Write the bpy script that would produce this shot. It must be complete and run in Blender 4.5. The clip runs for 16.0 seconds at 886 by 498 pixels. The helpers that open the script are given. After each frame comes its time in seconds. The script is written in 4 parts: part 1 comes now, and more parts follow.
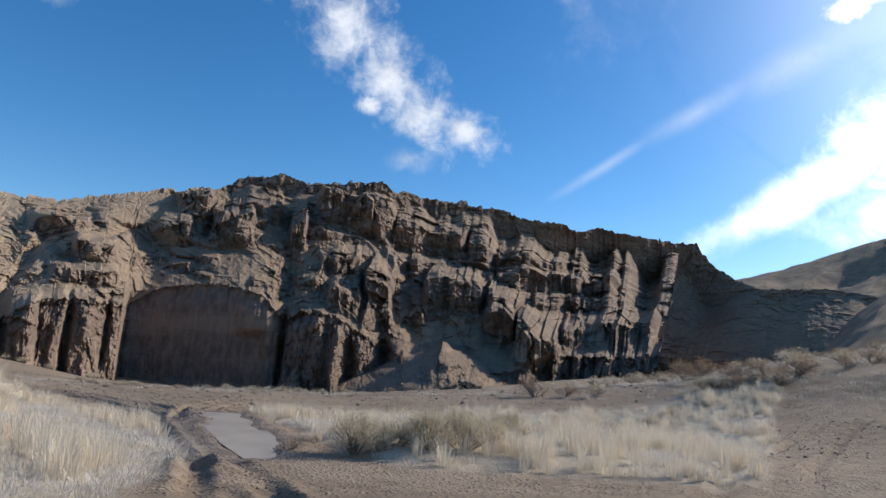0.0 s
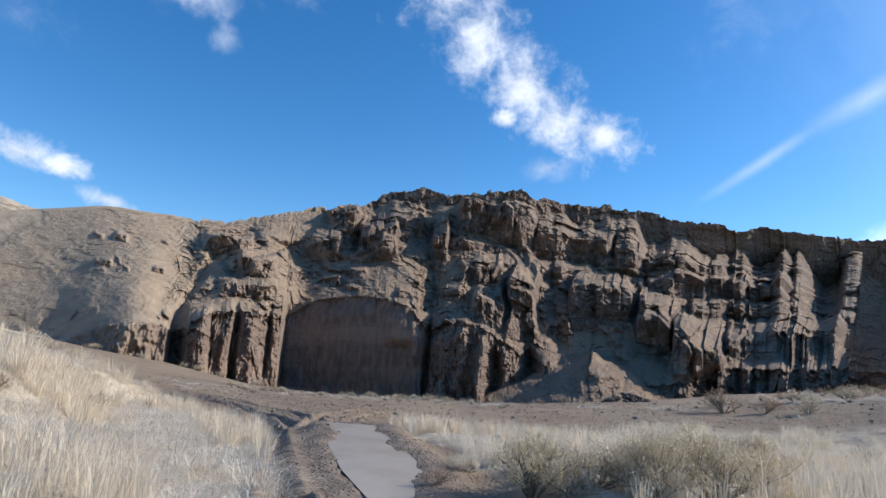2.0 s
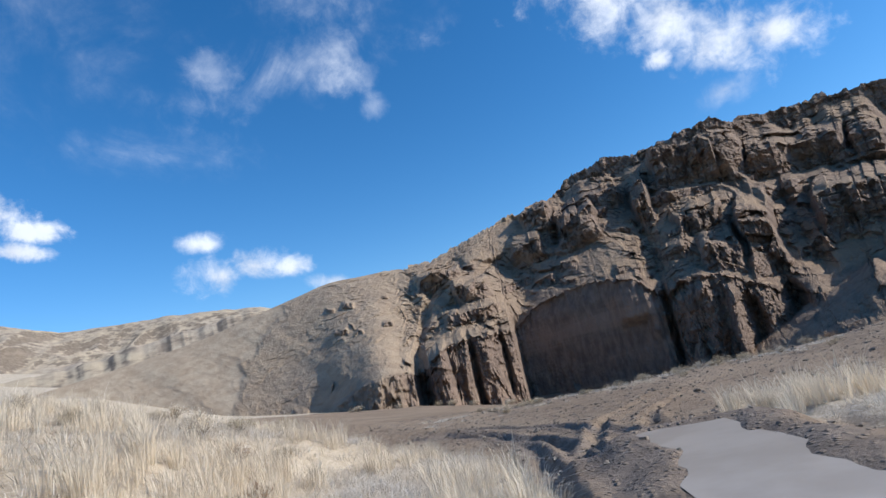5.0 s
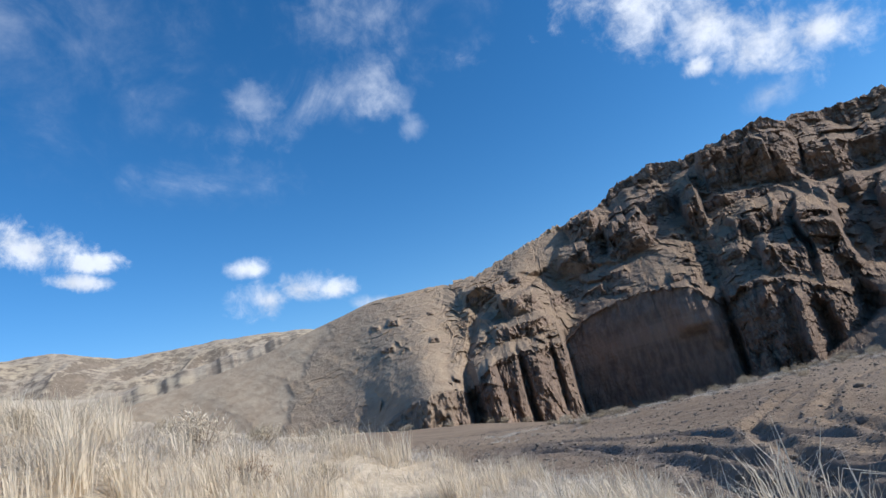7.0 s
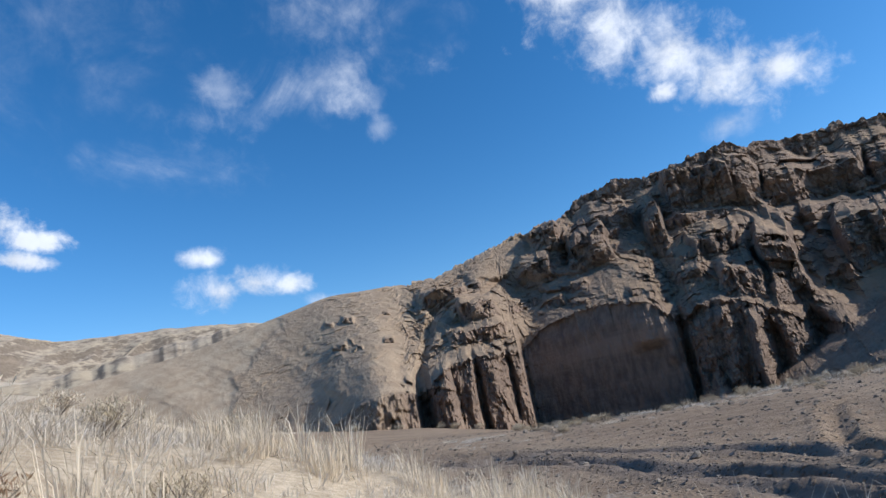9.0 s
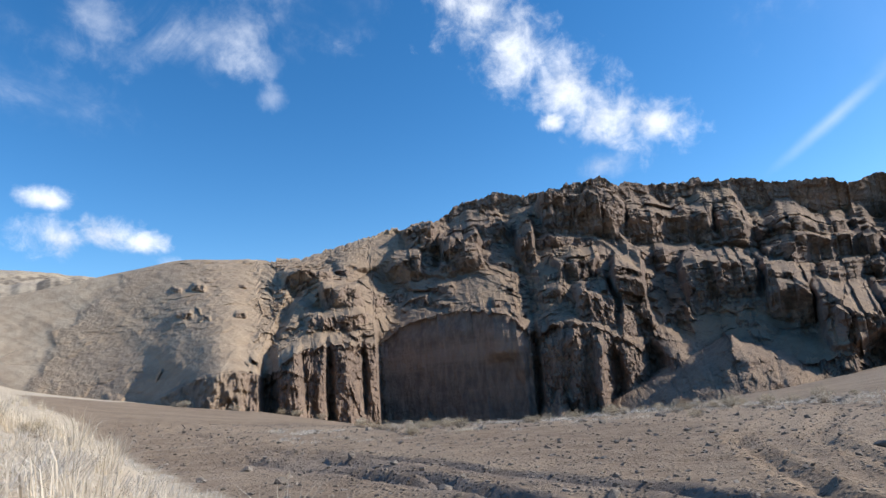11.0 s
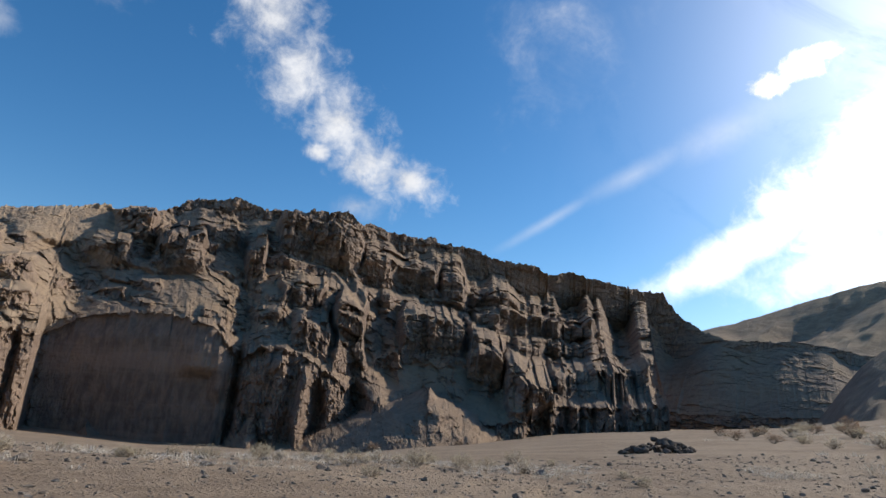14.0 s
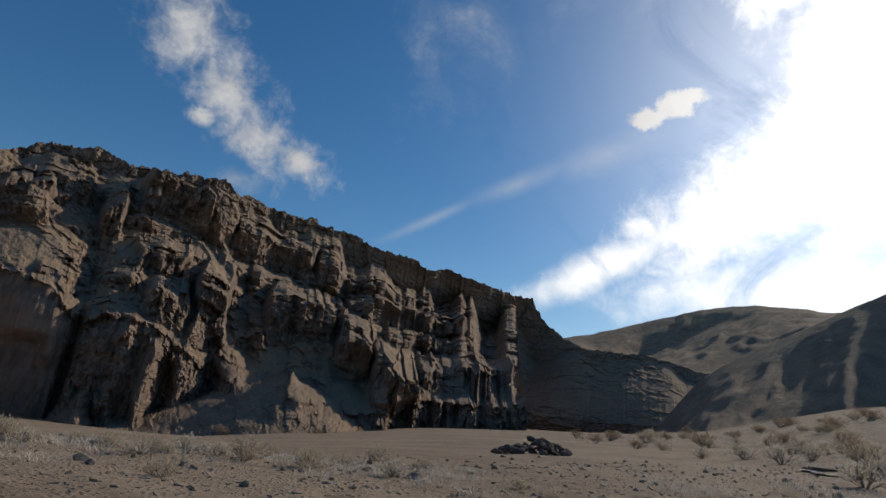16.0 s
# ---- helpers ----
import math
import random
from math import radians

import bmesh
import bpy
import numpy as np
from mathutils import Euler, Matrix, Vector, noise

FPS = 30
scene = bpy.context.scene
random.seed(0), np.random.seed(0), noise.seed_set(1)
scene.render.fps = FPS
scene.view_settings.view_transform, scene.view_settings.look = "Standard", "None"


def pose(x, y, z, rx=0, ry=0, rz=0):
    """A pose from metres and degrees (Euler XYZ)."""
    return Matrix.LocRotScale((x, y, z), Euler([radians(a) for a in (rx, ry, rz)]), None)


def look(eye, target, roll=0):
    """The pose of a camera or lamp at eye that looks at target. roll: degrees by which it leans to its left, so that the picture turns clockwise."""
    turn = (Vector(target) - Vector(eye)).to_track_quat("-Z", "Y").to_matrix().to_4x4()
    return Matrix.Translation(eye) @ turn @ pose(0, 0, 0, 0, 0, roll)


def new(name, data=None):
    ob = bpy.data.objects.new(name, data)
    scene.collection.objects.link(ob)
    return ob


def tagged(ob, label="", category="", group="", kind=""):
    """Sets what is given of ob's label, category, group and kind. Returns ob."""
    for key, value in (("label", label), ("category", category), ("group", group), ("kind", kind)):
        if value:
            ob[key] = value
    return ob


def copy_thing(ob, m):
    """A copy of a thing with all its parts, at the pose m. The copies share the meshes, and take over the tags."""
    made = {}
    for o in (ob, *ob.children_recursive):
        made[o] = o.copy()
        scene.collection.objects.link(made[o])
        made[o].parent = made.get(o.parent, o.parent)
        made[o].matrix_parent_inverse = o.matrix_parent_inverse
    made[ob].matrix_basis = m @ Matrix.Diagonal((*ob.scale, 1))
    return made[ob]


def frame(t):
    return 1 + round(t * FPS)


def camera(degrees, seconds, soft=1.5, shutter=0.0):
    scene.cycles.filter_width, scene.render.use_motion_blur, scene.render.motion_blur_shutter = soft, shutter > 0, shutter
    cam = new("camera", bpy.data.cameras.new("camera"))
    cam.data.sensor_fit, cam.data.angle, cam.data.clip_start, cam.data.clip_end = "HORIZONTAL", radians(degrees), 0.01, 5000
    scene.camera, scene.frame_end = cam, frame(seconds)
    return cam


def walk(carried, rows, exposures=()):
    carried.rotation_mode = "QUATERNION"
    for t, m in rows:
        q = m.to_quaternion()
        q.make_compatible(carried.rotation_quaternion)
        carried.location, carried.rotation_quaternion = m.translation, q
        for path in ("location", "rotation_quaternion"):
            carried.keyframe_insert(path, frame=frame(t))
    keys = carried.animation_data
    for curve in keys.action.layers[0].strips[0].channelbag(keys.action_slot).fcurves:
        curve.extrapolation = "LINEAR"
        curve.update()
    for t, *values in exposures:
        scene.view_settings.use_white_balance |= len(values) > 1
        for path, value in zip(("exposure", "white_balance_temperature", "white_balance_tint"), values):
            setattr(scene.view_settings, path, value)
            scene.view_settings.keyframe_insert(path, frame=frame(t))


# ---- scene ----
cam = camera(71.9, 16.0)
PATH = [
    (0, (0.000, -0.000, -0.000), (-0.014, 1.974, 0.320), 3.4),
    (0.5, (-0.178, 1.576, -0.151), (-0.280, 3.547, 0.171), 3.6),
    (1, (-0.483, 3.131, -0.298), (-0.707, 5.092, 0.025), 5.0),
    (1.5, (-0.893, 4.665, -0.440), (-1.241, 6.606, -0.107), 5.0),
    (2, (-1.363, 6.189, -0.580), (-1.831, 8.106, -0.251), 3.5),
    (2.5, (-1.933, 7.689, -0.743), (-2.525, 9.578, -0.453), 1.4),
    (3, (-2.581, 9.167, -0.913), (-3.286, 11.022, -0.663), -1.6),
    (3.5, (-3.315, 10.608, -1.054), (-4.133, 12.417, -0.807), -3.7),
    (4, (-4.082, 12.002, -1.180), (-4.986, 13.763, -0.895), -5.2),
    (4.5, (-4.851, 13.341, -1.270), (-5.819, 15.054, -0.912), -9.7),
    (5, (-5.763, 14.586, -1.313), (-6.813, 16.243, -0.920), -13.6),
    (7.5, (-11.074, 19.351, -1.804), (-12.219, 20.913, -1.309), -14.4),
    (8, (-12.070, 20.456, -1.867), (-13.196, 22.029, -1.361), -13.3),
    (10.5, (-16.292, 25.897, -2.206), (-17.075, 27.696, -1.821), -7.4),
    (11, (-16.634, 27.351, -2.299), (-17.309, 29.192, -1.905), -4.6),
    (11.5, (-16.775, 28.891, -2.399), (-17.326, 30.774, -2.008), -3.7),
    (12, (-16.828, 30.405, -2.514), (-17.232, 32.317, -2.088), -3.0),
    (12.5, (-16.871, 31.924, -2.614), (-17.148, 33.857, -2.182), 1.5),
    (13, (-16.728, 33.579, -2.674), (-16.840, 35.524, -2.223), 2.2),
    (13.5, (-16.522, 35.204, -2.719), (-16.497, 37.148, -2.252), 3.1),
    (14, (-16.289, 36.740, -2.756), (-16.136, 38.673, -2.266), 4.2),
    (14.5, (-16.024, 38.195, -2.799), (-15.754, 40.117, -2.315), 6.5),
    (15, (-15.712, 39.679, -2.857), (-15.329, 41.577, -2.357), 6.8),
    (15.5, (-15.461, 41.148, -2.929), (-14.984, 43.026, -2.433), 6.8),
    (16, (-15.298, 42.617, -3.052), (-14.764, 44.478, -2.548), 7.9),
]
EXPOSURES = [(0.0, -0.1, 6350, 10), (1.0, 0.05, 6300, 10), (3.0, 0.1, 6050, 10), (5.0, 0.0, 6050, 10), (8.0, -0.1, 6050, 10), (11.0, 0.15, 6300, 10), (12.5, 0.27, 6500, 10), (13.5, 0.05, 6700, 10), (14.5, -0.36, 6900, 10), (16.0, -0.85, 7000, 10)]
walk(cam, [(t, look(eye, target, roll)) for t, eye, target, roll in PATH], EXPOSURES)

# ---- sky, sun ----
SUN_AZ, SUN_EL = -65.0, 30.0


def heading(az, el=0.0):
    """Unit vector for a bearing (degrees to the left of +y) and an elevation."""
    a, e = radians(az), radians(el)
    return Vector((-math.sin(a) * math.cos(e), math.cos(a) * math.cos(e), math.sin(e)))


def node(tree, kind, **values):
    n = tree.nodes.new(kind)
    for key, value in values.items():
        if key in n.inputs:
            n.inputs[key].default_value = value
    return n


def math_node(tree, op, a, b=None, c=None, clamp=False):
    n = tree.nodes.new("ShaderNodeMath")
    n.operation, n.use_clamp = op, clamp
    for slot, v in enumerate((a, b, c)):
        if v is None:
            continue
        if isinstance(v, (int, float)):
            n.inputs[slot].default_value = v
        else:
            tree.links.new(v, n.inputs[slot])
    return n.outputs[0]


def smooth(tree, v, lo, hi, to_lo=0.0, to_hi=1.0):
    n = tree.nodes.new("ShaderNodeMapRange")
    n.interpolation_type = "SMOOTHSTEP"
    tree.links.new(v, n.inputs[0])
    for slot, x in zip((1, 2, 3, 4), (lo, hi, to_lo, to_hi)):
        n.inputs[slot].default_value = x
    return n.outputs[0]


def mix_rgb(tree, fac, a, b):
    n = tree.nodes.new("ShaderNodeMix")
    n.data_type = "RGBA"
    for slot, v in ((0, fac), (6, a), (7, b)):
        if isinstance(v, (int, float)):
            n.inputs[slot].default_value = v
        elif isinstance(v, tuple):
            n.inputs[slot].default_value = (*v, 1)[:4]
        else:
            tree.links.new(v, n.inputs[slot])
    return n.outputs[2]


def noise_node(tree, vec, scale, detail=6.0, rough=0.55, warp=0.0):
    n = tree.nodes.new("ShaderNodeTexNoise")
    n.inputs["Scale"].default_value = scale
    n.inputs["Detail"].default_value = detail
    n.inputs["Roughness"].default_value = rough
    n.inputs["Distortion"].default_value = warp
    if vec is not None:
        tree.links.new(vec, n.inputs["Vector"])
    return n.outputs["Fac"]


def build_sky():
    world = bpy.data.worlds.new("sky")
    scene.world = world
    world.use_nodes = True
    tree = world.node_tree
    tree.nodes.clear()
    out = tree.nodes.new("ShaderNodeOutputWorld")
    back = tree.nodes.new("ShaderNodeBackground")
    back.inputs["Strength"].default_value = SKY
    sky = tree.nodes.new("ShaderNodeTexSky")
    sky.sky_type, sky.sun_disc = "NISHITA", False
    sky.sun_elevation = radians(SUN_EL)
    sky.sun_rotation = radians(-SUN_AZ)
    sky.altitude, sky.air_density, sky.dust_density, sky.ozone_density = 1100, 1.0, 0.4, 2.2
    co = tree.nodes.new("ShaderNodeTexCoord").outputs["Generated"]
    sep = tree.nodes.new("ShaderNodeSeparateXYZ")
    tree.links.new(co, sep.inputs[0])
    x, y, z = sep.outputs
    az = math_node(tree, "MULTIPLY", math_node(tree, "ARCTAN2", math_node(tree, "MULTIPLY", x, -1.0), y), 57.2958)
    el = math_node(tree, "MULTIPLY", math_node(tree, "ARCSINE", z), 57.2958)
    # fluffy edges: bearings shifted by noise
    n1 = math_node(tree, "SUBTRACT", noise_node(tree, co, 9.0, 9, 0.62), 0.5)
    n2 = math_node(tree, "SUBTRACT", noise_node(tree, co, 26.0, 8, 0.65, 0.4), 0.5)
    fluff = math_node(tree, "ADD", math_node(tree, "MULTIPLY", n1, 1.8), math_node(tree, "MULTIPLY", n2, 1.3))

    def blob(a0, e0, wa, we, tilt, soft=0.5, rough=1.0):
        """An elongated puff round a bearing; tilt in degrees."""
        da, de = math_node(tree, "SUBTRACT", az, a0), math_node(tree, "SUBTRACT", el, e0)
        c, s = math.cos(radians(tilt)), math.sin(radians(tilt))
        u = math_node(tree, "ADD", math_node(tree, "MULTIPLY", da, c / wa), math_node(tree, "MULTIPLY", de, s / wa))
        v = math_node(tree, "ADD", math_node(tree, "MULTIPLY", da, -s / we), math_node(tree, "MULTIPLY", de, c / we))
        r = math_node(tree, "SQRT", math_node(tree, "ADD", math_node(tree, "MULTIPLY", u, u), math_node(tree, "MULTIPLY", v, v)))
        d = math_node(tree, "ADD", math_node(tree, "SUBTRACT", 1.0, r), math_node(tree, "MULTIPLY", fluff, rough))
        return smooth(tree, d, 0.0, soft)

    def heap(parts):
        total = parts[0]
        for p in parts[1:]:
            total = math_node(tree, "MAXIMUM", total, p)
        return total

    trail = heap([blob(*row) for row in TRAILS])
    puffs = heap([blob(*row) for row in PUFFS])
    veil = heap([blob(*row) for row in VEILS])
    glow = heap([blob(*row) for row in GLOWS])
    shade = smooth(tree, n1, -0.22, 0.16)
    wisp = noise_node(tree, co, 5.0, 8, 0.6, 1.2)
    tinted = tree.nodes.new("ShaderNodeHueSaturation")
    tinted.inputs["Saturation"].default_value, tinted.inputs["Hue"].default_value = 1.32, 0.500
    tree.links.new(sky.outputs[0], tinted.inputs["Color"])
    tinted = tinted.outputs[0]
    col = mix_rgb(tree, math_node(tree, "MULTIPLY", veil, math_node(tree, "MULTIPLY", smooth(tree, wisp, 0.36, 0.75), 0.5)), tinted, CLOUD)
    col = mix_rgb(tree, math_node(tree, "MULTIPLY", trail, math_node(tree, "ADD", 0.12, math_node(tree, "MULTIPLY", wisp, 0.42))), col, CLOUD)
    cloud = mix_rgb(tree, shade, tuple(0.72 * v for v in CLOUD), CLOUD)
    col = mix_rgb(tree, math_node(tree, "MULTIPLY", puffs, 0.92), col, cloud)
    streak = smooth(tree, noise_node(tree, co, 3.5, 7, 0.6, 1.5), 0.26, 0.50)
    col = mix_rgb(tree, math_node(tree, "MULTIPLY", glow, streak), col, GLOW)
    # thin bright haze round the sun
    to_sun = tree.nodes.new("ShaderNodeVectorMath")
    to_sun.operation = "DOT_PRODUCT"
    tree.links.new(co, to_sun.inputs[0])
    to_sun.inputs[1].default_value = heading(*HAZE)
    off = math_node(tree, "MULTIPLY", math_node(tree, "ARCCOSINE", to_sun.outputs["Value"]), 57.2958)
    halo = math_node(tree, "EXPONENT", math_node(tree, "MULTIPLY", math_node(tree, "POWER", math_node(tree, "MULTIPLY", off, 1 / 18.5), 2.0), -1.0))
    add = tree.nodes.new("ShaderNodeMix")
    add.data_type, add.blend_type = "RGBA", "ADD"
    add.inputs[7].default_value = (9.0, 9.0, 8.8, 1)
    tree.links.new(math_node(tree, "MULTIPLY", halo, math_node(tree, "ADD", 0.45, math_node(tree, "MULTIPLY", streak, 0.55))), add.inputs[0])
    tree.links.new(col, add.inputs[6])
    col = add.outputs[2]
    tree.links.new(col, back.inputs["Color"])
    tree.links.new(back.outputs[0], out.inputs["Surface"])


SKY, HAZE = 0.165, (-58.0, 27.0)
CLOUD, GLOW = (6.6, 6.8, 7.2), (13.0, 13.0, 13.0)
# bearing, elevation, half length, half height, tilt, softness, roughness
PUFFS = [
    (14.6, 33.4, 7.2, 5.8, 50, 1.3, 1.2), (11.4, 28.6, 5.4, 5.0, 40, 1.3, 1.2), (7.0, 24.8, 4.6, 4.0, 40, 1.2, 1.2),
    (3.4, 21.4, 6.0, 4.4, 25, 1.2, 1.2), (-0.8, 20.4, 4.4, 2.4, 8, 1.1, 1.1), (4.2, 17.4, 3.6, 1.8, 0, 2.0, 1.0),
    (19.0, 39.0, 7.0, 5.0, 60, 1.2, 1.2), (8.5, 21.8, 1.8, 1.2, 0, 0.9, 1.0),
    (52.8, 12.9, 3.4, 2.0, 10, 1.1, 1.2), (49.8, 13.3, 3.6, 1.9, 5, 1.1, 1.2), (46.8, 12.7, 2.8, 1.2, 0, 1.0, 1.2), (54.4, 16.0, 2.6, 1.1, 8, 1.1, 1.1),
    (43.2, 10.6, 2.8, 1.1, 10, 1.0, 0.9), (71.0, 19.8, 5.5, 2.6, 18, 1.0, 1.6), (66.5, 18.2, 2.6, 1.2, 10, 0.8, 1.4), (68.0, 16.8, 3.2, 1.0, 10, 0.8, 1.2),
    (-36.8, 28.8, 2.2, 1.5, -15, 0.5, 1.5), (-34.6, 27.8, 2.0, 1.1, 0, 0.5, 1.4), (-38.6, 29.6, 1.6, 0.8, 0, 0.5, 1.3),
]
VEILS = [
    (74.0, 36.0, 26.0, 14.0, 0, 2.2, 0.8), (58.0, 24.0, 12.0, 3.0, 5, 1.8, 1.0),
    (42.0, 30.0, 16.0, 4.0, -5, 1.4, 1.0), (34.0, 36.0, 14.0, 5.0, 0, 1.4, 1.0),
    (-16.0, 36.0, 8.0, 12.0, 30, 1.8, 1.2), (-34, 40, 14, 6, -10, 1.6, 1.2),
]
# a spreading vapour trail and loose tufts
TRAILS = [
    (-14.5, 17.2, 7.5, 0.8, -31, 1.3, 0.25), (-22.5, 21.4, 8.0, 1.4, -24, 1.4, 0.3), (-31.0, 24.6, 8.0, 2.2, -19, 1.5, 0.4),
    (50.5, 30.0, 2.6, 2.2, 20, 1.6, 1.3), (38.0, 28.4, 4.0, 1.8, 5, 1.6, 1.3), (35.6, 25.6, 1.8, 1.5, 0, 1.5, 1.2),
]
GLOWS = [
    (-31.0, 14.2, 14.0, 2.6, -27, 1.2, 0.5), (-42.0, 20.0, 14.0, 6.5, -32, 1.0, 0.7), (-58.0, 27.0, 18.0, 17.0, 0, 0.9, 0.7),
    (-48.0, 38.0, 9.0, 4.5, -15, 1.2, 1.2), (-46.0, 13.0, 20.0, 4.5, -4, 1.2, 0.6),
]
build_sky()

sun = new("sun", bpy.data.lights.new("sun", "SUN"))
sun.data.energy, sun.data.angle, sun.data.color = 4.5, radians(0.5), (1.0, 0.93, 0.83)
sun.matrix_world = look((0, 0, 80), Vector((0, 0, 80)) - heading(SUN_AZ, SUN_EL))


# ---- numbers: noise and tables ----
def hashed(ix, iy, iz, seed):
    h = (ix * 374761393 + iy * 668265263 + iz * 2147483647 + seed * 1274126177) & 0xFFFFFFFF
    h = ((h ^ (h >> 13)) * 1274126177) & 0xFFFFFFFF
    h = ((h ^ (h >> 16)) * 2246822519) & 0xFFFFFFFF
    return ((h ^ (h >> 15)) & 0xFFFF) / 32767.5 - 1.0


def value_noise(x, y, z, seed=0):
    """Smooth noise from -1 to 1 on arrays of places."""
    x, y, z = np.broadcast_arrays(x, y, z)
    ix, iy, iz = (np.floor(v).astype(np.int64) for v in (x, y, z))
    fx, fy, fz = x - ix, y - iy, z - iz
    fx, fy, fz = (v * v * v * (v * (v * 6 - 15) + 10) for v in (fx, fy, fz))
    total = 0
    for a in (0, 1):
        for b in (0, 1):
            for c in (0, 1):
                w = (fx if a else 1 - fx) * (fy if b else 1 - fy) * (fz if c else 1 - fz)
                total = total + w * hashed(ix + a, iy + b, iz + c, seed)
    return total


def fbm(x, y, z, octaves=4, seed=0, gain=0.5):
    total, amp, norm = 0, 1.0, 0.0
    for o in range(octaves):
        total = total + amp * value_noise(x * 2**o + 17.3 * o, y * 2**o, z * 2**o, seed + o)
        norm += amp
        amp *= gain
    return total / norm


def ridged(x, y, z, octaves=4, seed=0, gain=0.5):
    total, amp, norm = 0, 1.0, 0.0
    for o in range(octaves):
        total = total + amp * (1 - np.abs(value_noise(x * 2**o + 31.7 * o, y * 2**o, z * 2**o, seed + o)) * 2)
        norm += amp
        amp *= gain
    return total / norm


def step(v, lo, hi):
    t = np.clip((v - lo) / (hi - lo), 0, 1)
    return t * t * (3 - 2 * t)


def along(az, table):
    """A value for each bearing from rows of (bearing, value), smoothed a little at the joints."""
    rows = sorted(table)
    return np.interp(az, [r[0] for r in rows], [r[1] for r in rows])


def sheet(name, verts, rows, cols, material, shade=True, around=False):
    """A mesh from a grid of places."""
    i = np.arange((rows - 1) * (cols if around else cols - 1))
    width = cols if around else cols - 1
    r, c = i // width, i % width
    nxt = (c + 1) % cols
    quads = np.stack([r * cols + c, r * cols + nxt, (r + 1) * cols + nxt, (r + 1) * cols + c], 1).astype(np.int32)
    me = bpy.data.meshes.new(name)
    me.vertices.add(len(verts))
    me.vertices.foreach_set("co", np.asarray(verts, np.float32).ravel())
    me.loops.add(quads.size)
    me.loops.foreach_set("vertex_index", quads.ravel())
    me.polygons.add(len(quads))
    me.polygons.foreach_set("loop_start", np.arange(0, quads.size, 4, dtype=np.int32))
    me.polygons.foreach_set("use_smooth", np.full(len(quads), shade))
    me.update(calc_edges=True)
    me.validate()
    me.materials.append(material)
    return new(name, me)


# ---- materials ----
def material(name):
    m = bpy.data.materials.new(name)
    m.use_nodes = True
    tree = m.node_tree
    bsdf = tree.nodes["Principled BSDF"]
    bsdf.inputs["Roughness"].default_value = 0.9
    bsdf.inputs["Specular IOR Level"].default_value = 0.25
    return m, tree, bsdf


def place(tree):
    return tree.nodes.new("ShaderNodeTexCoord").outputs["Object"]


def steepness(tree):
    sep = tree.nodes.new("ShaderNodeSeparateXYZ")
    tree.links.new(tree.nodes.new("ShaderNodeNewGeometry").outputs["Normal"], sep.inputs[0])
    return sep.outputs[2]


def bump(tree, bsdf, height, distance, strength=0.6):
    n = tree.nodes.new("ShaderNodeBump")
    n.inputs["Distance"].default_value, n.inputs["Strength"].default_value = distance, strength
    tree.links.new(height, n.inputs["Height"])
    tree.links.new(n.outputs[0], bsdf.inputs["Normal"])


def stretched(tree, vec, x, y, z):
    n = tree.nodes.new("ShaderNodeMapping")
    n.inputs["Scale"].default_value = (x, y, z)
    tree.links.new(vec, n.inputs["Vector"])
    return n.outputs[0]


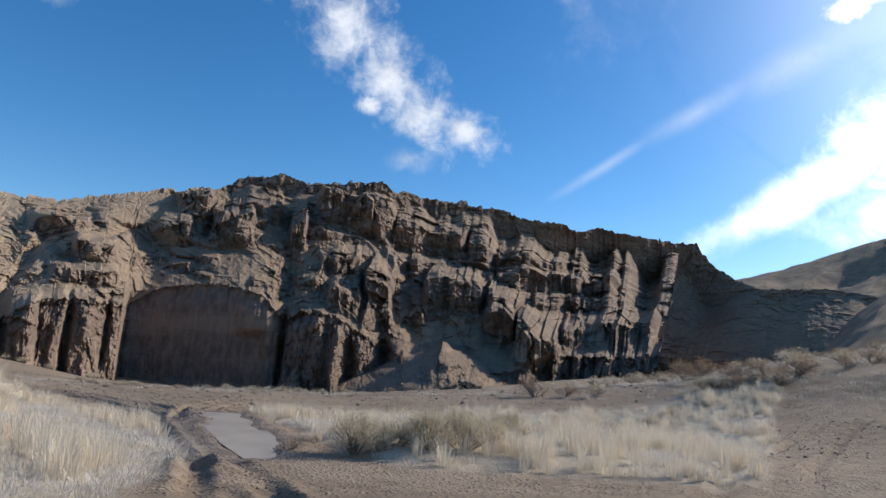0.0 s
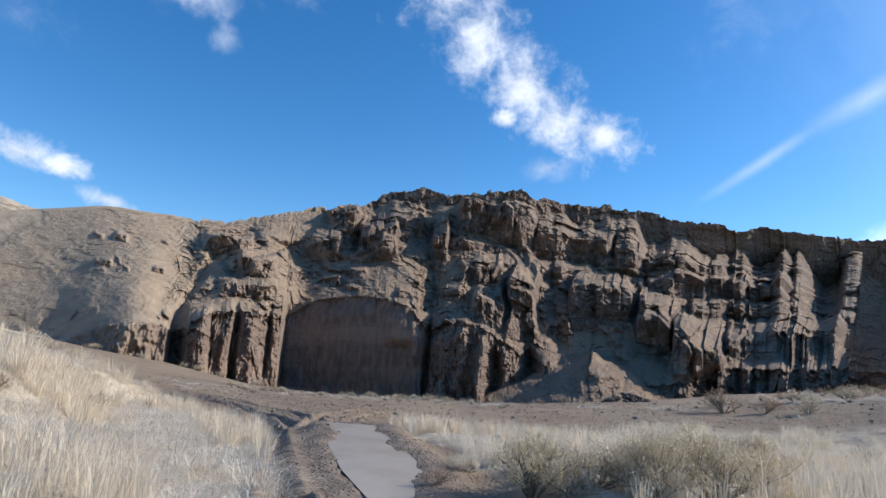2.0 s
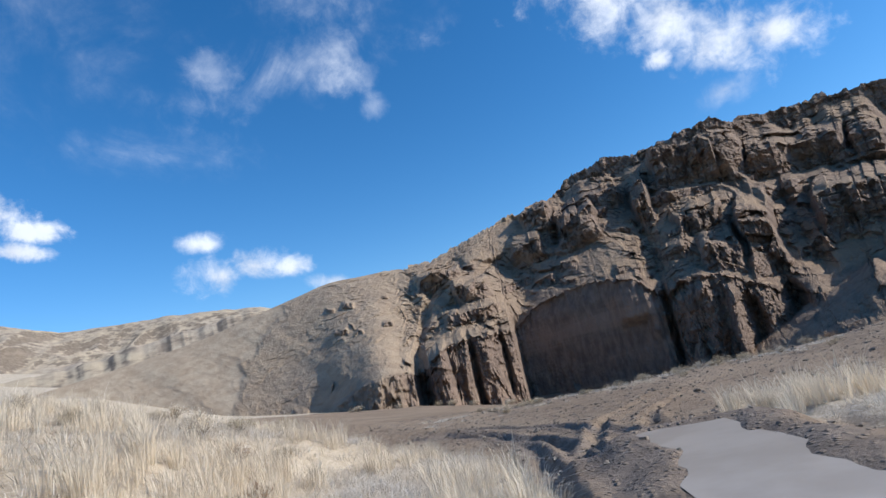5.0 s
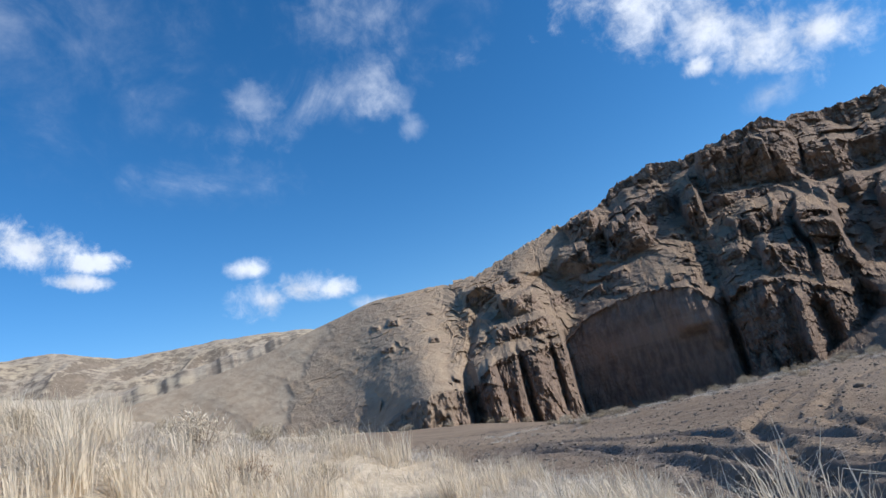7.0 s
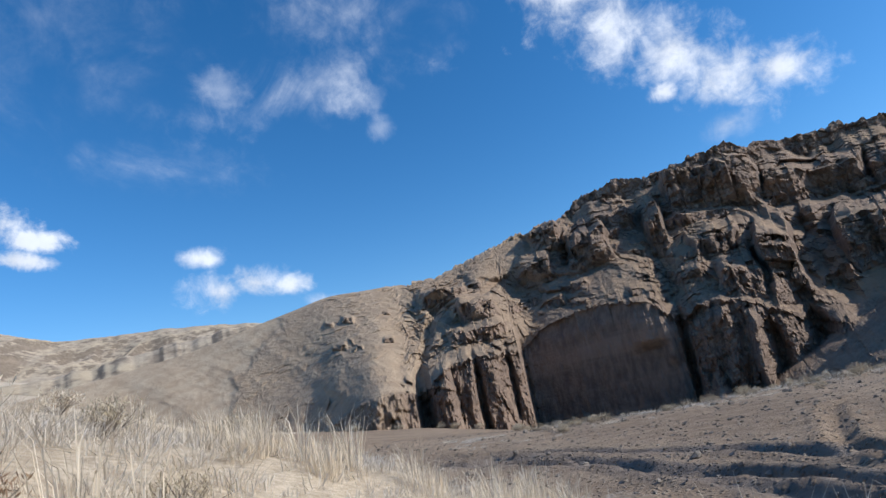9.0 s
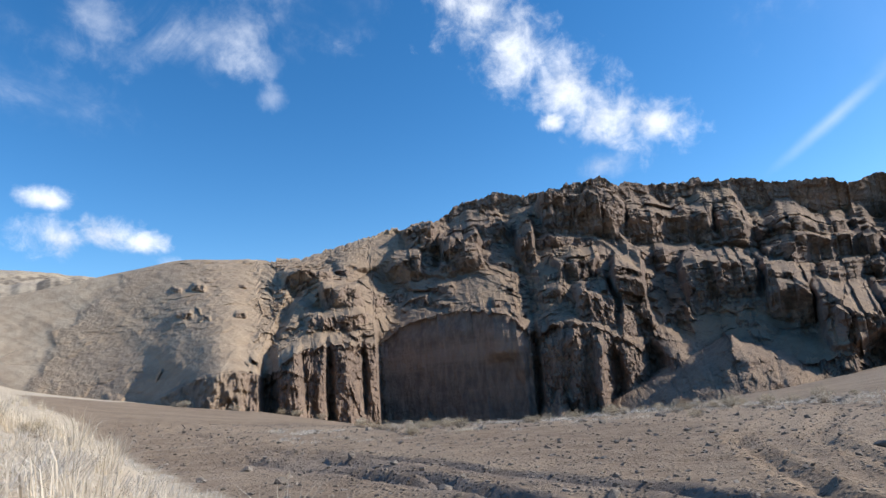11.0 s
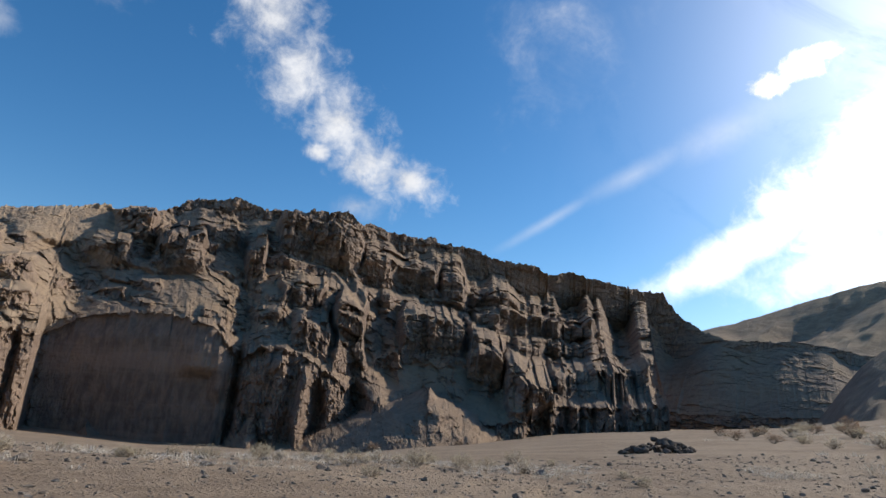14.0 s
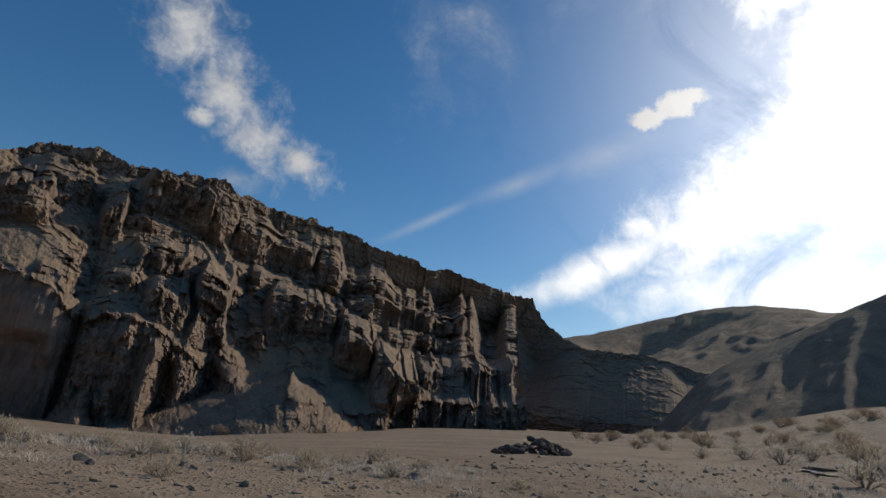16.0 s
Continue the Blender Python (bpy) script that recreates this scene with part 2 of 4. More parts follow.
def rock_and_talus(name, rock_a, rock_b, talus_a, talus_b, cut=(0.52, 0.74), grain=1.0, by_crag=False, relief=0.6):
    """Dark rock on what is steep, brown scree and soil on what is not."""
    m, tree, bsdf = material(name)
    co = place(tree)
    big, mid, fine = noise_node(tree, co, 0.02 * grain, 5), noise_node(tree, co, 0.16 * grain, 8, 0.6), noise_node(tree, co, 0.9 * grain, 8, 0.65)
    columns = noise_node(tree, stretched(tree, co, 0.45, 0.45, 0.16), 1.0 * grain, 6, 0.6)
    layers = noise_node(tree, stretched(tree, co, 0.01, 0.01, 0.12), 1.0 * grain, 4, 0.6)
    rock = mix_rgb(tree, smooth(tree, columns, 0.3, 0.7), rock_a, rock_b)
    rock = mix_rgb(tree, smooth(tree, layers, 0.5, 0.66, 0, 0.45), rock, tuple(1.35 * v for v in rock_b))
    scree = mix_rgb(tree, smooth(tree, mid, 0.32, 0.68), talus_a, talus_b)
    scree = mix_rgb(tree, smooth(tree, fine, 0.5, 0.72, 0, 0.5), scree, tuple(0.55 * v for v in talus_a))
    speck = noise_node(tree, co, 3.2 * grain, 4, 0.7)
    scree = mix_rgb(tree, smooth(tree, speck, 0.54, 0.66, 0, 0.55), scree, tuple(0.45 * v for v in talus_a))
    scree = mix_rgb(tree, smooth(tree, speck, 0.44, 0.34, 0, 0.35), scree, tuple(1.3 * v for v in talus_b))
    scree = mix_rgb(tree, smooth(tree, big, 0.4, 0.65, 0, 0.5), scree, tuple(v * k for v, k in zip(talus_b, (1.15, 1.1, 0.95))))
    if by_crag:
        at = tree.nodes.new("ShaderNodeAttribute")
        at.attribute_name = "crag"
        soil = math_node(tree, "MULTIPLY", math_node(tree, "SUBTRACT", 1.0, at.outputs["Fac"]), 0.26)
    else:
        soil = 0.0
    flat = math_node(tree, "ADD", math_node(tree, "ADD", steepness(tree), soil), math_node(tree, "MULTIPLY", math_node(tree, "SUBTRACT", mid, 0.5), 0.5))
    col = mix_rgb(tree, smooth(tree, flat, *cut), rock, scree)
    if by_crag:
        dry = tree.nodes.new("ShaderNodeAttribute")
        dry.attribute_name = "straw"
        col = mix_rgb(tree, dry.outputs["Fac"], col, mix_rgb(tree, smooth(tree, mid, 0.3, 0.7), (0.355, 0.265, 0.178), (0.46, 0.36, 0.25)))
    tree.links.new(col, bsdf.inputs["Base Color"])
    height = math_node(tree, "ADD", math_node(tree, "MULTIPLY", mid, 2.0), math_node(tree, "MULTIPLY", fine, 0.9))
    height = math_node(tree, "ADD", height, math_node(tree, "MULTIPLY", speck, 0.3))
    height = math_node(tree, "ADD", height, math_node(tree, "MULTIPLY", columns, 1.2 if by_crag else 0.2))
    if by_crag:
        height = math_node(tree, "MULTIPLY", height, smooth(tree, dry.outputs["Fac"], 0.0, 1.0, 1.0, 0.2))
    bump(tree, bsdf, height, 1.6 / grain, relief)
    bsdf.inputs["Roughness"].default_value = 0.95
    return m


BASALT = rock_and_talus("basalt", (0.150, 0.110, 0.086), (0.270, 0.195, 0.146), (0.236, 0.168, 0.117), (0.318, 0.232, 0.162), (0.56, 0.78), by_crag=True)
TAN_HILL = rock_and_talus("dry_grass_hill", (0.15, 0.115, 0.085), (0.24, 0.19, 0.14), (0.36, 0.29, 0.215), (0.45, 0.37, 0.275), (0.80, 0.92), 0.5, relief=0.15)
DUSKY_HILL = rock_and_talus("dusky_hill", (0.14, 0.10, 0.075), (0.20, 0.15, 0.11), (0.215, 0.155, 0.105), (0.30, 0.22, 0.15), (0.6, 0.9), 0.5, relief=0.45)


# ---- the cliff ----
CX, CY = -8.0, 20.0          # the middle of the valley floor, from which bearings are counted

FOOT_R = [
    (72, 240), (62, 215), (56, 200), (50, 191), (44, 182), (40, 180), (38.3, 186), (37.6, 206), (37.0, 204), (36.4, 194), (32, 208), (28.3, 222), (27.7, 264),
    (25.7, 262), (19, 247), (15, 238), (13.9, 237), (13.3, 230), (11.7, 224), (8.7, 221), (6, 225), (4.4, 236), (2.2, 224), (0, 226), (-4, 224), (-8, 216),
    (-12.4, 206), (-13, 197), (-17.5, 194), (-19, 192), (-22.2, 196), (-22.4, 330), (-24, 440), (-25, 445), (-29, 430), (-34, 410), (-42, 380),
]
LEDGE_Z = [
    (72, 2), (62, -8), (56, -12), (52, -12), (47, -6), (44, 0), (40, 3), (38.6, 1), (37.6, 0), (36.6, 1.5), (36, 4), (34.6, 7.4), (32, 8.6), (28.1, 7.8), (27.6, 10), (25.7, 16),
    (22.5, 20), (19.1, 20.5), (16, 16), (14, 8), (13.3, 7.5), (11.7, 12.5), (8.7, 9), (6.5, 4), (4.6, 0), (2.2, -4), (0, -10), (-4, -9), (-8, -8),
    (-12.4, -5), (-13, -2), (-17.5, -0.5), (-19, 0), (-22, 2), (-25, 2), (-30, 2), (-38, 6), (-42, 10),
]
RIM_R = [
    (72, 320), (62, 315), (56, 310), (51, 307), (44, 304.3), (38.4, 301.2), (34, 308.6), (29, 315.7), (24.5, 323.7), (20.8, 349.4), (19.6, 355.7),
    (12.3, 358.8), (5, 374.4), (3.5, 393.9), (-1, 425.1), (-6, 444.6), (-12.7, 479.7), (-15.6, 499.2), (-23.7, 538.2), (-24.4, 535.8), (-26, 541.2),
    (-28, 481.6), (-33, 481.9), (-37, 479.2), (-42, 470),
]
RIM_Z = [
    (72, 28), (62, 36), (56, 41), (52.5, 45.5), (51, 48), (46.8, 53), (45, 55), (44, 58), (42.6, 55.8), (38.4, 55.9), (36, 56), (34, 57.1), (29, 67),
    (24.5, 73.8), (20.9, 83.9), (20.2, 87.8), (19.6, 92.5), (15.8, 99.5), (12.6, 94.8), (12.2, 96.4), (5.3, 105), (4.6, 101.1), (3.5, 105),
    (-0.9, 105.8), (-1.9, 108.9), (-2.5, 110.4), (-2.9, 105.8), (-6.2, 108.9), (-8.5, 103.4), (-12.6, 104.2), (-13.1, 98.7), (-15.6, 105.8),
    (-19.3, 100.3), (-23.7, 99.5), (-24.6, 82.8), (-26.2, 69.8), (-27.6, 59.4), (-29, 54.4), (-33, 55.4), (-36, 52.2), (-38, 45.4), (-42, 42),
]
# ribs and clefts of the lower wall: bearing, half width in degrees, lowest and highest level, metres towards the valley
RIBS = [
    (38.1, 0.4, -22, 1, -8), (32.3, 0.32, -22, 6, -9), (29.3, 0.22, -12, 7.5, -5), (30.6, 0.6, -22, 8, 4), (34.0, 0.5, -22, 7, -4), (35.2, 0.6, -22, 7, 4),
    (13.75, 0.3, -24, 9, -8), (8.6, 0.5, -22, 3, 8), (10.6, 0.7, -22, 7, 7), (7.2, 0.5, -22, -2, -9), (3.9, 0.6, -22, 3, -14), (-11.2, 0.7, -20, 0, -9),
    (-14.2, 0.25, -12, -2, -5), (-15.4, 0.25, -12, -2, -5), (-16.4, 0.2, -12, -2, -4), (-18.6, 0.5, -12, 6, -8), (17.0, 1.5, 3, 19, 6), (15.2, 0.5, -4, 14, 3),
]
# how much farther than first laid out the wall's foot and its rim stand, by bearing
FAR_FOOT = [(72, 1.0), (30, 1.0), (27, 1.02), (15, 1.04), (11, 1.1), (0, 1.1), (-6, 1.12), (-11, 1.22), (-13.5, 1.42), (-22.2, 1.42), (-22.4, 1.3), (-42, 1.3)]
FAR_RIM = [(72, 1.0), (42, 1.02), (30, 1.08), (20, 1.14), (0, 1.1), (-12, 1.06), (-18, 1.14), (-24, 1.3), (-28, 1.36), (-42, 1.4)]
# sheer rock under the rim, metres
CAP = [(72, 0), (30, 0), (24, 1.5), (20, 8), (16, 12), (12, 9), (8.5, 8), (5, 13), (2, 15), (-2, 16), (-7, 19), (-12, 20), (-15, 30), (-19, 40), (-24, 34), (-28, 10), (-42, 6)]
# sheer bands across the slope: bearing, foot and head at one end, the same at the other end
TIERS = [
    (12.0, 57, 81, 4.0, 56, 77), (4.4, 54, 74, -3.2, 53, 69), (-3.0, 50, 64, -12.5, 43, 57), (19.5, 58, 68, 15.0, 60, 72),
    (24.8, 57, 69, 21.6, 55, 70), (26.2, 40, 49, 23.0, 40, 50), (21.8, 42, 58, 17.6, 42, 59), (14.6, 40, 59, 12.4, 41, 60),
    (9.8, 12, 21, 6.6, 9, 25), (6.4, 4, 27, 3.4, 3, 29), (0.6, 12, 33, -5.2, 17, 32), (-5.4, 9, 30, -9.0, 2, 17),
]
MORE_TIERS = [
    (-8.6, -8, 10, -13.0, -8, 3), (-12.6, 2, 11, -21.6, 2, 15), (-6.0, 34, 46, -17.5, 26, 42), (32.6, 23, 31, 29.0, 23, 31),
    (34.2, 14, 19, 28.6, 15, 20), (-9.5, 22, 29, -17.5, 19, 28), (36.0, 36, 41, 31.2, 38, 44), (11.4, 26, 37, 7.2, 29, 40),
    (2.4, 40, 48, -1.6, 39, 47), (27.8, 27, 31, 24.6, 31, 35),
]
# gullies down the slope: bearing and level at the head, at the foot, half width in degrees, depth in metres
GULLIES = [
    (14.2, 72, 13.6, 14, 0.9, 9), (2.6, 50, 1.4, -6, 1.0, 10), (10.4, 50, 10.2, 20, 0.8, 6), (-9.6, 40, -8.4, 0, 1.2, 9), (20.4, 74, 22.2, 45, 0.9, 7),
    (6.6, 66, 4.2, 34, 0.8, 6), (-2.6, 80, -5.0, 40, 1.0, 7), (-12.8, 70, -13.6, 16, 1.1, 8), (28.0, 50, 33.0, 24, 0.9, 5), (34.5, 36, 37.6, 4, 0.7, 6),
    (-17.6, 60, -17.0, 16, 0.9, 8), (41.0, 46, 43.0, 10, 1.4, 3),
]


def facets(x, y, size, seed, tilt=1.0):
    """Tilted angular facets, like broken rock: a plane of its own for each cell of a jittered grid."""
    u, v = x / size, y / size
    iu, iv = np.floor(u).astype(np.int64), np.floor(v).astype(np.int64)
    best, out = np.full(u.shape, 9.0), np.zeros(u.shape)
    for du in (-1, 0, 1):
        for dv in (-1, 0, 1):
            cu, cv = iu + du, iv + dv
            pu = cu + 0.5 + 0.45 * hashed(cu, cv, 0, seed)
            pv = cv + 0.5 + 0.45 * hashed(cu, cv, 1, seed)
            d = (u - pu) ** 2 + (v - pv) ** 2
            h = 0.55 * hashed(cu, cv, 2, seed) + tilt * ((u - pu) * hashed(cu, cv, 3, seed) - (v - pv) * (0.35 + 0.6 * hashed(cu, cv, 4, seed)))
            near = d < best
            out, best = np.where(near, h, out), np.where(near, d, best)
    return out


def wall_relief(az, z, x, y):
    """Metres towards the valley of the ribs and clefts of the lower wall."""
    out = 0
    shift = 0.35 * fbm(x / 14, y / 9, 0, 3, 90)
    for a, half, lo, hi, push in RIBS:
        d = np.abs(az + shift - a) / half
        fade = 0.12 * (hi - lo) + 2
        out = out + push * np.exp(-(d**3)) * step(z, lo - fade, lo + 0.2 * fade) * (1 - step(z, hi - 0.3 * fade, hi + fade))
    return out


# smooth scree: bearing, level, half width in degrees, half height, drift of the bearing per metre
SCREES = [
    (18.6, 31.4, 2.6, 11.9, 0.1), (29, 56, 3, 8.5, 0), (12, 86.2, 4, 4.2, 0), (-6, 53.9, 4, 5.1, 0.1), (1.5, 52.8, 2.5, 5.1, 0.1),
    (23, 38.1, 2, 4.2, 0.1), (7.5, 46.2, 1.8, 5.1, 0), (-12.5, 36, 2.2, 6.8, -0.08), (14.5, 54, 1.6, 4.2, 0), (26, 66.3, 4, 8.5, 0),
]


def build_cliff():
    n_az, n_low, n_high = 1270, 70, 262
    az1 = np.linspace(71, -42, n_az)
    low = 0.24
    up1 = np.concatenate([np.linspace(0, low, n_low, endpoint=False), np.linspace(low, 1, n_high)])
    az, up = np.meshgrid(az1, up1)
    crag1 = (0.6 + 0.4 * step(az1, -27.5, -24.2)) * (1 - step(az1, 36.8, 39.5))       # the end slopes have few crags
    a1 = az1 + crag1 * (0.16 * value_noise(az1 * 2.2, 0, 0, 5) + 0.07 * value_noise(az1 * 6, 0, 0, 6))
    crag, a = np.broadcast_to(crag1, az.shape), np.broadcast_to(a1, az.shape)
    kernel = np.hanning(75) / np.hanning(75).sum()

    def profile(table):
        sharp = along(a1, table)
        soft = np.convolve(np.pad(sharp, 37, mode="edge"), kernel, "valid")
        return sharp * crag1 + soft * (1 - crag1)

    foot_r, ledge_z, rim_r, rim_z = (np.broadcast_to(profile(t), az.shape) for t in (FOOT_R, LEDGE_Z, RIM_R, RIM_Z))
    rim_z = rim_z + crag * (1.5 * facets(az1 * 6.0, 0 * az1, 6.0, 8) + 0.9 * facets(az1 * 6.0, 0 * az1, 2.3, 9))
    ledge_z = ledge_z + crag * (1.3 * facets(az1 * 5.0, 0 * az1, 4.0, 10) + 0.8 * facets(az1 * 5.0, 0 * az1, 1.6, 11))
    wide = np.hanning(63) / np.hanning(63).sum()
    foot_s, ledge_s, rim_rs, rim_zs = (np.broadcast_to(np.convolve(np.pad(v[0], 31, mode="edge"), wide, "valid"), az.shape) for v in (foot_r, ledge_z, rim_r, rim_z))
    keep = step(-az, 16.5, 18.5)
    foot_s, ledge_s = foot_s + (foot_r - foot_s) * keep, ledge_s + (ledge_z - ledge_s) * keep
    foot_z = -27.0
    low_part = up <= low
    share = np.clip(up / low, 0, 1)
    t = np.clip((up - low) / (1 - low), 0, 1)
    z = np.where(low_part, foot_z + (ledge_z - foot_z) * share, ledge_z + (rim_z - ledge_z) * t)
    x = np.radians(az) * 300
    end = step(-a, 11, 19) * step(a, -26, -24.4)
    cap = np.broadcast_to(along(az1, CAP) * (0.8 + 0.7 * fbm(az1 / 2.2, 0, 0, 3, 12)), az.shape)
    lean = (1 - crag) * (4 + 14 * step(az, 41, 47))
    start = foot_r + 4 + lean
    scree = 0
    for a0, z0, half, high, drift in SCREES:
        d = ((az - a0 - drift * (z - z0)) / half) ** 2 + ((z - z0) / high) ** 2 + 0.7 * fbm(x / 9, z / 6, 2, 3, 98)
        scree = np.maximum(scree, 1 - step(d, 0.5, 1.1))
    rate = (rim_rs - foot_s) / np.maximum(rim_zs - ledge_s, 1)
    # thin ledges all over the rocky part: a sheer step, then a narrow bench
    level = z.copy()
    for period, seed, span, most in ((10.0, 130, 40.0, 0.5), (4.0, 140, 16.0, 0.4)):
        p = (level + 0.5 * period * fbm(x / span, z / 40, 1, 3, seed)) / period
        k, f = np.floor(p), p - np.floor(p)
        part = 0.55 + 0.15 * value_noise(x / span, k * 3.7, 0, seed + 3)
        power = step(value_noise(x / span * 1.6, k * 5.3, 2, seed + 4), -0.2, 0.4) * crag * (1 - 0.75 * step(az, 23, 27)) * (1 - scree) * most * (1 - 0.5 * step(-az, 3, 9))
        climb = np.where(f < part, 0.12 * f / part, 0.12 + 0.88 * (f - part) / (1 - part))
        level = level + power * period * (climb - f)
    way = np.clip((level - ledge_s) / np.maximum(rim_zs - cap - ledge_s, 1), 0, 1)
    begin = foot_s + 4 + lean
    slope = begin + (rim_rs - begin) * way ** (0.95 - 0.15 * end) + (start - begin) * (1 - step(way, 0.0, 0.2))
    y = 0.75 * (slope - foot_r) + 0.8 * z
    # spurs and gullies
    wx, wy = x + 5 * fbm(x / 17, y / 17, 1, 3, 62), y + 5 * fbm(x / 17, y / 17, 4, 3, 63)
    spur = (ridged((wx - 1.1 * z) / 52, z / 120, 0, 2, 40) - 0.1) * 9 + 6.0 * fbm((wx - 0.8 * z) / 22, z / 24, 6, 5, 45, 0.58)
    fade = step(way, 0.0, 0.14) * (1 - step(way, 0.8, 1.0))
    for a0, z0, a2, z2, half, deep in GULLIES:
        at = a0 + (a2 - a0) * (z - z0) / (z2 - z0) + 0.45 * fbm(z / 11, x / 30, 0, 3, 73) - az
        spur = spur - deep * np.maximum(1 - np.abs(at) / half, 0) ** 0.8 * step(z, z2 - 6, z2 + 3) * (1 - step(z, z0 - 4, z0 + 5))
    spur = spur * (1 - 0.7 * step(-az, 13, 17))
    slope = slope - spur * fade * (0.3 + 0.7 * crag) * (1 - 0.75 * scree)
    # sheer bands with a bench of scree on each: the large ones, then many short broken ones
    rng = np.random.default_rng(5)
    tiers = [(*row, 1.0) for row in TIERS + MORE_TIERS]
    while len(tiers) < 330:
        a0, w, size = rng.uniform(-22, 50), rng.uniform(0.03, 0.95), rng.uniform(0.2, 1.0) ** 2.0
        foot = float(along(a0, LEDGE_Z)) + w * (float(along(a0, RIM_Z)) - 12 - float(along(a0, LEDGE_Z)))
        if a0 > 23 and rng.uniform() < 0.65 or a0 > 37 and rng.uniform() < 0.7:
            continue
        if any(((a0 - q[0] - q[4] * (foot - q[1])) / q[2]) ** 2 + ((foot - q[1]) / q[3]) ** 2 < 1.0 for q in SCREES):
            continue
        few = 1.0 if a0 < 24 else 0.5
        half, high, dip = (0.2 + 1.3 * size) * few, (1.6 + 5.5 * size * rng.uniform(0.6, 1.1)) * few, rng.normal(1.0, 1.0)
        tiers.append((a0 + half, foot + dip, foot + dip + high * rng.uniform(0.4, 1), a0 - half, foot - dip, foot - dip + high, 0.8))
    out, face = np.zeros_like(z), np.zeros_like(z)
    wobble, rag, broken = 0.5 * fbm(x / 8, z / 9, 0, 3, 71), facets(x, 0 * x, 5.0, 72), facets(x, z, 11.0, 74, 0.4)
    for a0, lo0, hi0, a2, lo2, hi2, share_out in tiers:
        cut = (az1 < a0 + 1.2) & (az1 > a2 - 1.2)
        c0, c1 = np.argmax(cut), len(cut) - np.argmax(cut[::-1])
        at = np.s_[:, c0:c1]
        mid, half = 0.5 * (a0 + a2), 0.5 * (a0 - a2)
        u = np.clip((a0 - az[at]) / (a0 - a2), 0, 1)
        high = hi0 + (hi2 - hi0) * u - lo0 - (lo2 - lo0) * u
        lo = lo0 + (lo2 - lo0) * u + 0.12 * high * broken[at]
        hi = lo + high * (1 + 0.22 * rag[at] + 0.10 * broken[at])
        d = np.abs(az[at] - mid + np.minimum(0.5, 0.35 * half) * 2 * wobble[at])
        side = 1 - step(d, half - np.minimum(0.45 * half, 0.45), half + 0.06)
        reach = np.minimum(high * rate[at] * 0.95, 46) * share_out * side
        p = np.where(z[at] < hi, np.clip((z[at] - lo) / (hi - lo), 0, 1), np.clip(1 - (z[at] - hi) / (1.1 * high), 0, 1)) * reach
        near = p > out[at]
        face[at] = np.where(near, step(z[at], lo - 0.5, lo + 0.5) * (1 - step(z[at], hi - 0.4, hi + 0.8)) * np.minimum(1, 2 * side), face[at])
        out[at] = np.where(near, p, out[at])
    surface = slope - out * step(way, 0.0, 0.04) * (1 - step(way, 0.92, 1.0))
    in_cap = step(z - rim_z + cap, -1.0, 1.0) * crag
    face = np.maximum(face * np.maximum(crag, 0.75), in_cap)
    surface = surface - in_cap * (3.2 * facets(x, z * 0.12, 15.0, 75, 0.5) + 1.6 * facets(x, z * 0.2, 6.0, 76, 0.6))
    sheer = 1 - step(np.abs(np.gradient(surface, axis=0)) / np.maximum(np.gradient(z, axis=0), 0.02), 0.6, 1.4)
    face = face * np.maximum(sheer, 0.15)
    r = np.where(low_part, foot_r + (2.7 + lean) * share + 3.5 * step(share, 0.75, 1.0) ** 2 * crag, surface)
    straw = step(az + 3.0 * fbm(x / 15, z / 15, 3, 4, 92) - 0.12 * (48 - z), 47.5, 50.5)
    # broken rock on the faces, stones on the scree
    wall = (1 - step(up, low, low + 0.012)) * np.maximum(crag, 0.8 * (1 - step(az, 43, 47)))
    alcove = step(a, 14.3, 14.8) * (1 - step(a, 27.2, 27.6)) * wall
    cols = 2.0 * facets(x, z * 0.34, 5.0, 67) + 1.3 * facets(x, z * 0.42, 2.2, 68) + 0.5 * facets(x, z * 0.8, 1.1, 69)
    blocks = 2.2 * facets(wx, z * 1.1, 9.0, 41) + 1.4 * facets(wx, z * 1.2, 4.0, 43)
    fine = fbm(x / 3.2, y / 3.2, 0, 4, 70, 0.6) * 1.0 * (1 - 0.7 * straw)
    stones = (1.5 * facets(wx, wy, 6.0, 47) + 0.9 * facets(wx, wy, 2.6, 48)) * step(fbm(x / 16, y / 12, 8, 3, 99), -0.35, 0.3) * (1 - 0.8 * scree) * (1 - 0.9 * straw)
    calm = 1 - 0.5 * step(-az, 3, 9)
    loose = (cols * calm + blocks) * face + (stones + fine) * (1 - face) * (0.4 + 0.6 * crag)
    solid = cols * (0.9 + 0.5 * fbm(x / 20, z / 10, 3, 2, 66)) + 1.2 * blocks * (0.5 + 0.5 * step(z - ledge_z, -14, -3)) + 1.6 * ridged(x / 14, z / 40, 1, 2, 65) + fine + 1.0 * facets(x, z * 0.8, 2.8, 77) + 0.6 * facets(x, z, 1.3, 78)
    ribs = wall_relief(az, np.minimum(z, ledge_z - 1.5), x, y) * crag * (1 - step(z - ledge_z, -1.0, 6.0))
    fluted = step(a, 28.0, 28.6) * (1 - step(a, 36.4, 37.2)) * wall
    push = loose * (1 - wall) + solid * (1 - 0.9 * alcove) * (1 - 0.15 * fluted) * wall + ribs
    r = r - push * step(up, 0, 0.05) * (1 - 0.7 * step(up, 0.985, 1.0))
    rocky = np.clip(np.maximum(face, wall) + 0.35 * step(stones, 0.6, 1.4), 0, 1)
    straw = np.maximum(straw, 0.45 * wall * step(az + fbm(x / 5, z / 3, 3, 3, 94), 38.6, 40.0) * (1 - step(az, 43.5, 46)))
